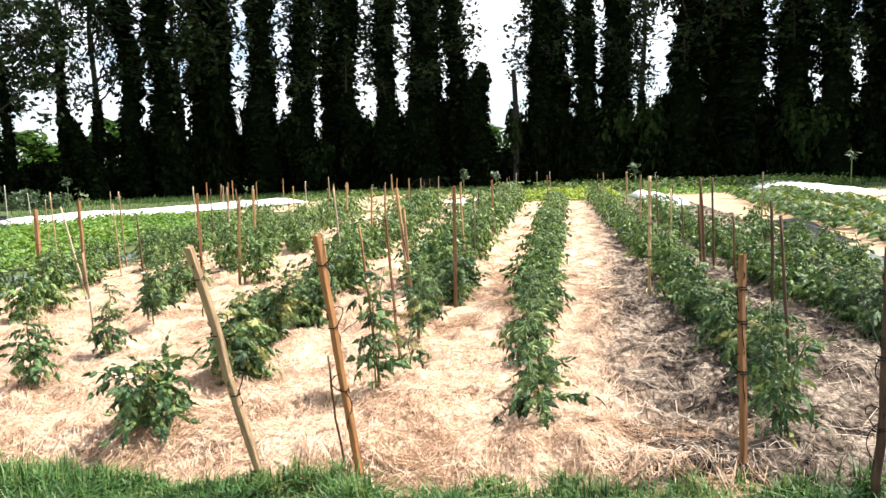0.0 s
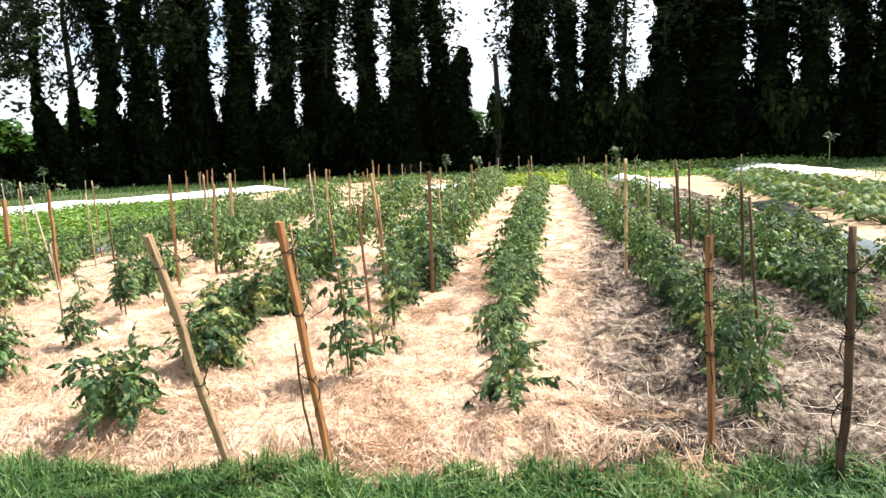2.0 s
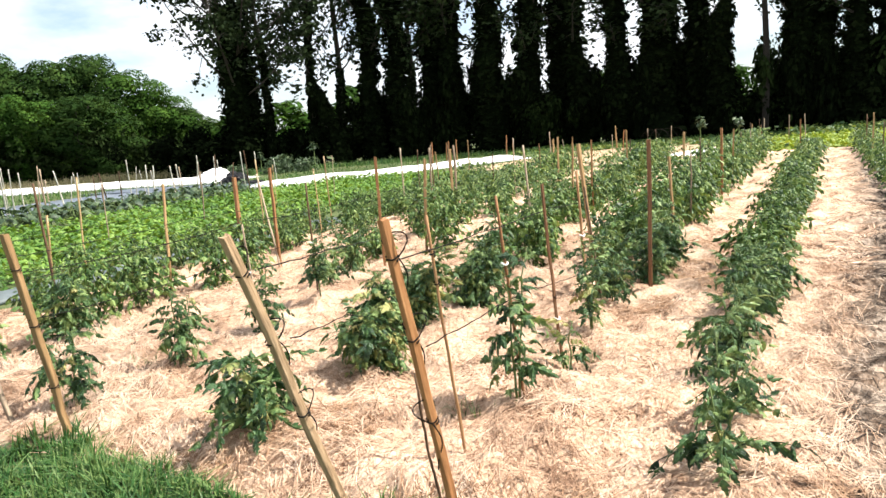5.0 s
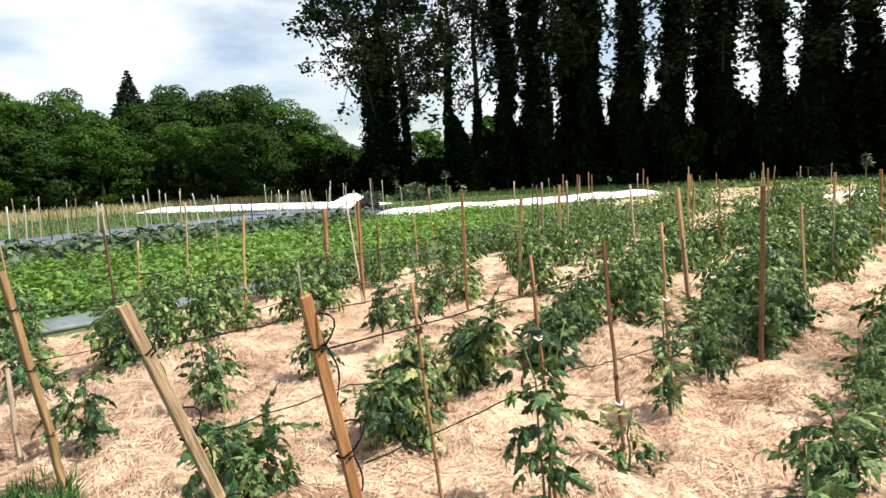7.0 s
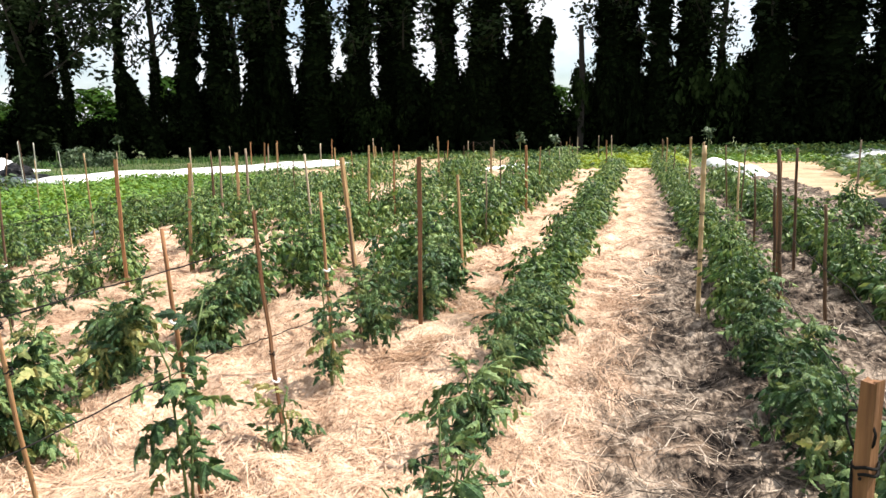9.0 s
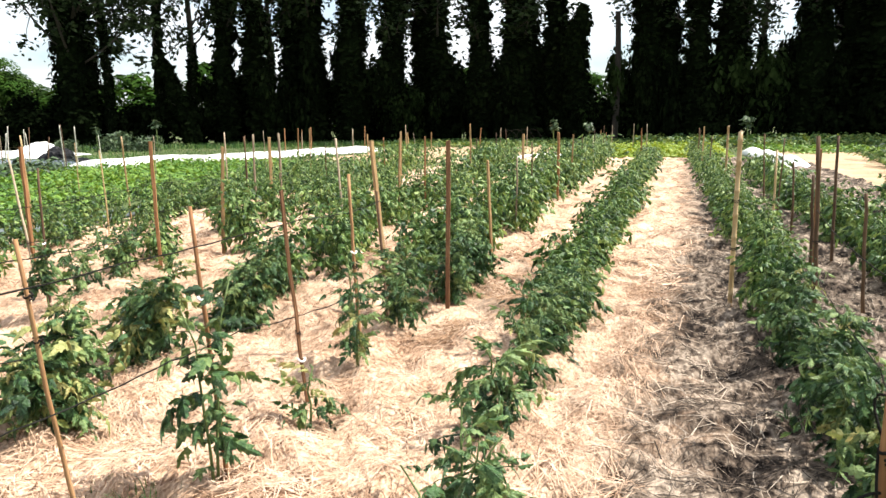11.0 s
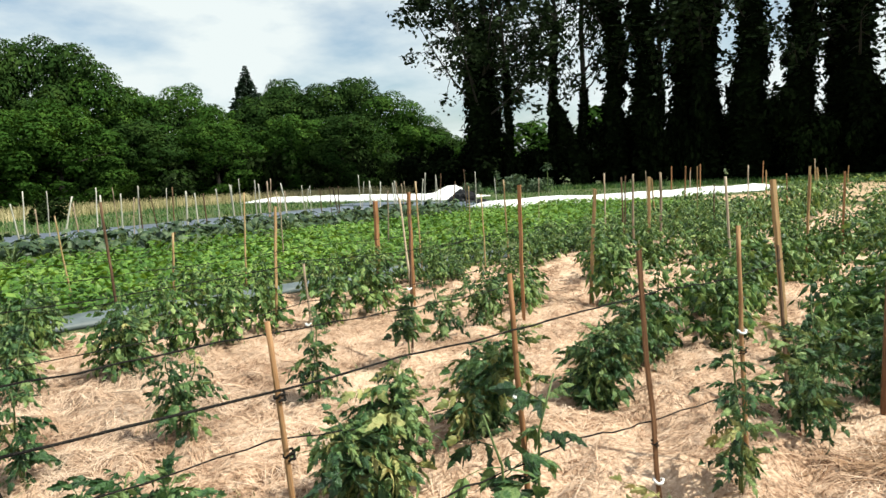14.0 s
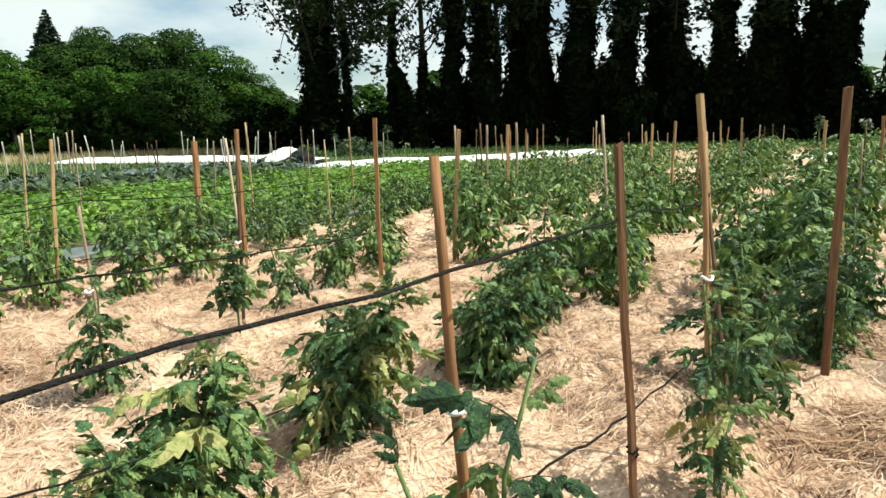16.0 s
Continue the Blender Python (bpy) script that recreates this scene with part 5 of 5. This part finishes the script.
# ======== tomato rows ========
# place, height, spread, leaves, kind of leaf, bare part of the stem
near = [(0.09, 3.03, 0.50, 0.36, 24, "", 0.05), (-0.03, 3.62, 0.54, 0.30, 34, "", 0.15), (-0.10, 4.45, 0.58, 0.33, 46, "", 0.1), (-0.06, 5.05, 0.54, 0.32, 52, "", 0.1), (-0.05, 5.55, 0.54, 0.31, 76, "", 0.08), (-0.05, 6.0, 0.54, 0.32, 84, "", 0.08), (-0.05, 6.45, 0.54, 0.33, 90, "", 0.08),
        (-1.14, 3.54, 0.98, 0.24, 36, "broad", 0.10), (-1.05, 4.22, 0.38, 0.16, 16, "yellow", 0.1), (-1.15, 4.98, 0.76, 0.21, 52, "", 0.16), (-1.25, 5.92, 0.68, 0.25, 66, "", 0.15), (-1.40, 6.35, 0.78, 0.32, 96, "", 0.1), (-1.15, 6.85, 0.78, 0.34, 104, "", 0.08), (-1.10, 7.35, 0.82, 0.34, 100, "", 0.1),
        (-2.40, 2.66, 0.58, 0.44, 108, "", 0.10), (-2.28, 3.75, 0.66, 0.50, 215, "yellow", 0.05), (-2.55, 4.66, 0.76, 0.46, 210, "yellow", 0.05), (-2.56, 5.72, 0.64, 0.45, 230, "", 0.03), (-2.80, 6.6, 0.72, 0.38, 120, "", 0.1),
        (-3.93, 2.58, 0.62, 0.27, 56, "", 0.12), (-3.91, 3.40, 0.68, 0.28, 60, "", 0.18), (-3.97, 4.42, 0.76, 0.22, 50, "", 0.15), (-4.12, 5.34, 0.60, 0.19, 44, "broad", 0.30), (-4.55, 6.05, 0.74, 0.26, 56, "", 0.12), (-4.75, 6.7, 0.76, 0.27, 60, "", 0.12), (-5.55, 2.78, 0.62, 0.34, 64, "", 0.1), (-5.45, 3.55, 0.68, 0.32, 66, "", 0.1), (-6.85, 2.85, 0.62, 0.34, 66, "", 0.1), (-7.45, 3.3, 0.66, 0.34, 66, "", 0.1), (-8.05, 3.2, 0.55, 0.32, 54, "", 0.1),
        (1.47, 3.02, 0.86, 0.26, 48, "", 0.10), (1.55, 3.6, 0.72, 0.24, 48, "", 0.1), (1.54, 4.1, 0.60, 0.28, 66, "", 0.08), (1.54, 4.5, 0.58, 0.29, 80, "", 0.06), (1.55, 5.0, 0.56, 0.30, 84, "", 0.06), (1.53, 5.45, 0.58, 0.31, 88, "", 0.06), (1.46, 5.96, 0.58, 0.31, 88, "", 0.06), (1.5, 6.5, 0.64, 0.31, 88, "", 0.06),
        (2.95, 5.4, 0.60, 0.34, 92, "", 0.08), (2.9, 6.0, 0.62, 0.34, 98, "", 0.08), (2.92, 6.55, 0.62, 0.34, 98, "", 0.08)]
for i, (x, y, h, s, n, kind, bare) in enumerate(near):
    label = "bushy tomato plant with dark green leaves on straw" if s > 0.25 else "slender young tomato plant tied to a stake"
    if kind == "yellow":
        label = "tomato plant with some yellowing leaves on straw"
    near_plant(x, y, h, s, n, 100 + i, label, 1.0 if n < 50 else 0.86 if s < 0.35 or n < 110 else 0.77, kind, bare)
row_label = "green tomato plant in a long row on straw"
plant_row(-0.06, -0.020, 6.95, 31, 0.45, "bush", 801, row_label, 0.98)
plant_row(-1.46, -0.040, 7.5, 31, 0.34, "tall", 802, row_label, 1.18, 0.25)
plant_row(-2.42, -0.125, 7.1, 27, 0.40, "tall", 803, row_label, 1.10, 0.32)
plant_row(-3.95, -0.20, 7.2, 25, 0.42, "tall", 804, row_label, 1.0, 0.34, 0.05)
plant_row(-5.55, -0.24, 3.0, 20, 0.54, "tall", 805, row_label, 0.92, 0.20, 0.08)
plant_row(-7.0, -0.14, 2.6, 20, 0.54, "tall", 806, row_label, 0.84, 0.22, 0.08)
plant_row(1.64, -0.020, 7.0, 31, 0.47, "tall", 807, row_label, 0.86, 0.08)
plant_row(2.90, -0.020, 7.0, 23, 0.50, "bush", 808, row_label, 1.05, 0.1)
plant_row(3.85, 0.02, 7.5, 16, 0.7, "bush", 809, row_label, 0.85, 0.12, 0.2)
tagged(link_mesh("far_tomato_foliage", *join(FAR_ROWS), M_TOMATO), "tomato foliage at the far ends of the rows", "tomato crop", kind="stuff")

# ======== stakes ========
S = stake
S((-0.89, 2.33, 0), (-0.985, 2.11, 1.35), 0.035, "bright", 1, (0.52, 0.88, 1.22), True)
S((-1.46, 2.28, 0), (-1.52, 1.83, 1.33), 0.038, "split", 2, (0.55, 0.92, 1.24), True)
S((-3.60, 2.30, 0), (-3.53, 2.09, 1.29), 0.038, "tan", 3, (0.35, 0.75, 1.1))
S((-4.10, 2.24, 0), (-4.55, 2.35, 0.55), 0.036, "grey", 4)
S((1.16, 2.61, 0), (1.14, 2.63, 1.17), 0.032, "orange", 5, (0.55, 0.82, 1.0), True)
S((1.72, 2.38, 0), (1.75, 2.42, 1.23), 0.044, "dark", 6, (0.35, 0.7, 1.02), True)
S((1.16, 7.45, 0), (1.16, 7.45, 1.52), 0.041, "bamboo", 7, (0.55, 0.95))
S((-1.06, 6.48, 0), (-1.04, 6.49, 1.48), 0.034, "umber", 8)
S((-4.555, 7.15, 0), (-4.562, 7.145, 1.46), 0.035, "orange", 9)
S((-1.52, 6.35, 0), (-1.69, 6.44, 1.48), 0.031, "tan", 10)
S((-1.38, 6.02, 0), (-1.68, 6.46, 1.22), 0.022, "stick", 11)
S((-1.13, 2.86, 0), (-1.20, 2.77, 1.28), 0.0165, "ochre", 12, (0.95, 1.1))
S((-1.13, 3.60, 0), (-1.255, 3.65, 1.28), 0.020, "rust", 13, (0.62,))
S((-1.19, 4.43, 0), (-1.25, 4.35, 1.28), 0.017, "umber", 14, (0.5,))
S((-1.23, 5.20, 0), (-1.32, 5.28, 1.30), 0.024, "ochre", 15, (0.7,))
S((-6.80, 6.93, 0), (-6.81, 6.93, 1.31), 0.05, "orange", 16)
S((-6.17, 6.97, 0), (-6.175, 6.97, 1.41), 0.036, "orange", 17)
S((-6.10, 6.9, 0), (-6.6, 7.15, 1.33), 0.028, "pale", 18)
S((-6.35, 12.44, 0), (-6.354, 12.44, 1.47), 0.05, "pale", 19)
S((-7.08, 12.7, 0), (-7.083, 12.71, 1.45), 0.045, "pale", 20)
S((-4.70, 8.42, 0), (-4.65, 8.47, 1.36), 0.038, "tan", 21)
S((-2.44, 15.37, 0), (-2.42, 15.37, 1.37), 0.044, "tan", 22)
S((-1.60, 14.78, 0), (-1.60, 14.78, 1.41), 0.044, "orange", 23)
S((1.75, 7.05, 0), (1.67, 7.06, 1.49), 0.034, "dark", 24, (0.7,))
S((2.17, 7.48, 0), (2.11, 7.49, 1.03), 0.030, "dark", 25)
S((2.15, 11.6, 0), (2.11, 11.6, 1.05), 0.030, "dark", 26)
S((1.83, 7.77, 0), (1.77, 7.78, 1.15), 0.028, "dark", 27)
S((1.52, 16.5, 0), (1.52, 16.5, 1.5), 0.046, "bamboo", 28)
S((2.01, 8.97, 0), (2.0, 8.97, 1.32), 0.036, "orange", 29)
S((5.34, 19.35, 0), (5.34, 19.3, 1.35), 0.045, "pale", 30)
S((-7.58, 4.64, 0), (-7.57, 4.7, 1.09), 0.03, "cane", 31)
S((-9.83, 6.5, 0), (-9.83, 6.58, 1.46), 0.03, "cane", 32)
S((-5.76, 11.19, 0), (-5.75, 11.2, 1.42), 0.042, "tan", 33)
S((-5.92, 17.18, 0), (-5.9, 17.2, 1.42), 0.042, "tan", 34)
S((-4.2, 4.55, 0), (-4.22, 4.5, 1.0), 0.02, "pale", 35)
S((-4.26, 5.48, 0), (-4.42, 5.65, 1.28), 0.022, "stick", 36)
S((1.60, 3.3, 0), (1.52, 3.35, 1.32), 0.022, "stick", 37)
S((1.64, 3.9, 0), (1.62, 3.95, 1.38), 0.024, "stick", 38)
S((-0.99, 2.38, 0), (-1.03, 2.30, 0.68), 0.013, "stick", 39)
g = np.random.default_rng(77)


def stake_row(x0, slope, ys, styles, seed, side=0.0):
    q = np.random.default_rng(seed)
    for k, y in enumerate(ys):
        yy = y + q.normal(0, 0.15)
        x = x0 + slope * (yy - 3) + q.normal(0, 0.10) + side
        h = q.uniform(1.15, 1.52)
        stake((x, yy, 0), (x + q.normal(0, 0.05), yy + q.normal(0, 0.05), h), q.uniform(0.018, 0.036), styles[int(q.integers(len(styles)))], seed * 50 + k)


mix = ("orange", "tan", "ochre", "stick", "stick", "pale", "grey")
stake_row(-1.30, -0.040, (8.6, 10.2, 12.0, 17.2, 19.5, 21.8, 24.5, 27, 29.5), mix, 1, 0.18)
stake_row(-2.42, -0.125, (8.8, 10.9, 12.8, 17.4, 19.6, 22, 25), mix, 2)
stake_row(-3.95, -0.20, (10.2, 14.0, 16.2, 18.4, 21, 24), mix, 3)
stake_row(-5.55, -0.24, (3.7, 5.2, 9.0, 14.2, 16, 18.5), ("pale", "cane", "stick", "tan"), 4)
stake_row(-7.0, -0.14, (3.0, 8.4, 10.2, 13.8, 16), ("pale", "cane", "stick"), 5)
stake_row(1.64, -0.020, (9.4, 12.2, 19.5, 22.5, 26, 29.5), ("tan", "dark", "bamboo", "stick"), 6)
stake_row(2.4, -0.020, (9.6, 13.0, 15.5), ("dark", "stick"), 7)
stake_row(-10.3, -0.16, (4.5, 7.6, 10.2, 13, 16), ("pale", "cane"), 8)
for i in range(64):
    x, y = -18.2 - 1.9 * (i % 4) - 0.16 * (i // 4) + g.normal(0, 0.15), 4.0 + 1.25 * (i // 4) + g.normal(0, 0.25)
    stake((x, y, -0.02), (x + g.normal(0, 0.10), y + g.normal(0, 0.10), g.uniform(1.2, 1.75)), g.uniform(0.03, 0.055), ("white", "white", "dark", "white", "pale")[i % 5], 900 + i)
for i in range(22):
    b, dd = g.uniform(-30, 3), g.uniform(30, 48)
    x, y = at_bearing(b, dd)
    stake((x, y, -0.02), (x + g.normal(0, 0.04), y, g.uniform(1.0, 1.6)), 0.045, ("pale", "tan", "orange")[i % 3], 960 + i)

# ======== twine along the rows ========
def row_twine(end, stations, heights, sag, seed):
    for k, h in enumerate(heights):
        twine([(*end, h)] + [(x, y, h - 0.04 - 0.02 * k) for x, y in stations], sag, seed + k)


twine([(-0.965, 2.16, 1.19), (-1.08, 3.07, 1.15), (-1.18, 3.84, 1.12), (-1.27, 4.55, 1.10), (-1.32, 5.26, 1.05), (-1.60, 6.38, 1.0)], 0.006, 1)
twine([(-0.93, 2.25, 0.82), (-1.10, 3.22, 0.72), (-1.19, 3.85, 0.67), (-1.24, 4.40, 0.58), (-1.38, 5.60, 0.43)], 0.006, 2)
twine([(-1.50, 1.96, 1.18), (-1.95, 2.95, 1.08), (-2.32, 3.77, 0.98), (-3.07, 5.44, 0.81)], 0.006, 5)
twine([(-1.49, 2.08, 0.86), (-2.03, 3.14, 0.65), (-2.30, 3.70, 0.47), (-2.66, 4.57, 0.26)], 0.006, 6)
row_twine((-3.55, 2.15), [(-4.2, 4.5), (-4.55, 7.1), (-5.2, 9.2)], (1.06, 0.78), 0.015, 9)
row_twine((-5.4, 2.9), [(-5.75, 3.8), (-6.3, 5.6), (-7.0, 9.0)], (0.95, 0.75), 0.015, 13)
row_twine((-6.9, 2.9), [(-7.4, 5.6), (-7.75, 8.4)], (0.95,), 0.015, 17)
row_twine((1.13, 2.61), [(1.50, 3.4), (1.6, 4.6), (1.7, 7.06)], (0.98, 0.58), 0.015, 21)
row_twine((1.74, 2.41), [(2.75, 5.6), (2.9, 8.0)], (1.02, 0.72), 0.015, 25)

# ======== smaller things ========
for x, y, h, sd in ((-31.2, 37.6, 1.9, 1), (-39.5, 41.0, 1.5, 2), (15.6, 42.0, 2.0, 3), (3.6, 40, 1.7, 4), (-6.4, 41, 1.6, 5), (-4.6, 42, 1.5, 6)):
    tall_kale(x, y, h, 40 + sd, "tall kale gone to seed with a leafy tuft")
tall_kale(-30, 12.5, 2.0, 47, "tall dark leafy plant on a bare stalk", 0.36, 110, M_UNDER_SHADED)
dark_bush = link_data("bush", bush_mesh(441, 1.1, 1.5, M_UNDER_SHADED, 700, 0.24))
dark_bush.matrix_world = pose(*at_bearing(-75.5, 42), -0.05)
tagged(dark_bush, "small dark bush in the dry grass", "bush", "field shrubs")
grey_bush = bush_mesh(440, 1.6, 1.7, M_BRASSICA, 700, 0.28)
for x, y, s in ((-35.5, 38.5, 0.9), (-33.8, 39.3, 0.7), (-38, 37, 0.6)):
    ob = link_data("bush", grey_bush)
    ob.matrix_world = pose(x, y, -0.05, 0, 0, x * 30) @ Matrix.Diagonal((s, s, s, 1))
    tagged(ob, "grey-green rounded shrub in the field", "bush", "field shrubs")
# wire hoops over a bed
for i in range(4):
    a = np.linspace(0, math.pi, 14)
    x, y = -10.2 + 0.25 * i, 45.5 + 1.3 * i
    ob = link_mesh("wire_hoop", *tube(np.stack([x + 0.75 * np.cos(a), y + 0 * a, 1.15 * np.sin(a) - 0.02], 1), 0.014, 5), M_TWINE, smooth=True)
    tagged(ob, "dark bent wire hoop standing over a bed", "hoop", "bed hoops")
# white ties and a tag on the canes
for x, y, z in ((-1.216, 3.634, 0.88), (-1.206, 4.41, 0.34), (-1.285, 5.25, 0.79), (-4.21, 4.5, 0.55), (-4.32, 5.53, 0.66)):
    t = np.linspace(0, 2 * math.pi, 14)
    ob = link_mesh("plant_tie", *tube(np.stack([x + 0.019 * np.cos(t), y + 0.019 * np.sin(t), z + 0.006 * np.sin(2 * t)], 1), 0.006, 5), M_WHITE_TAG, smooth=True)
    tagged(ob, "white cloth tie round a cane", "plant tie", "plant ties")
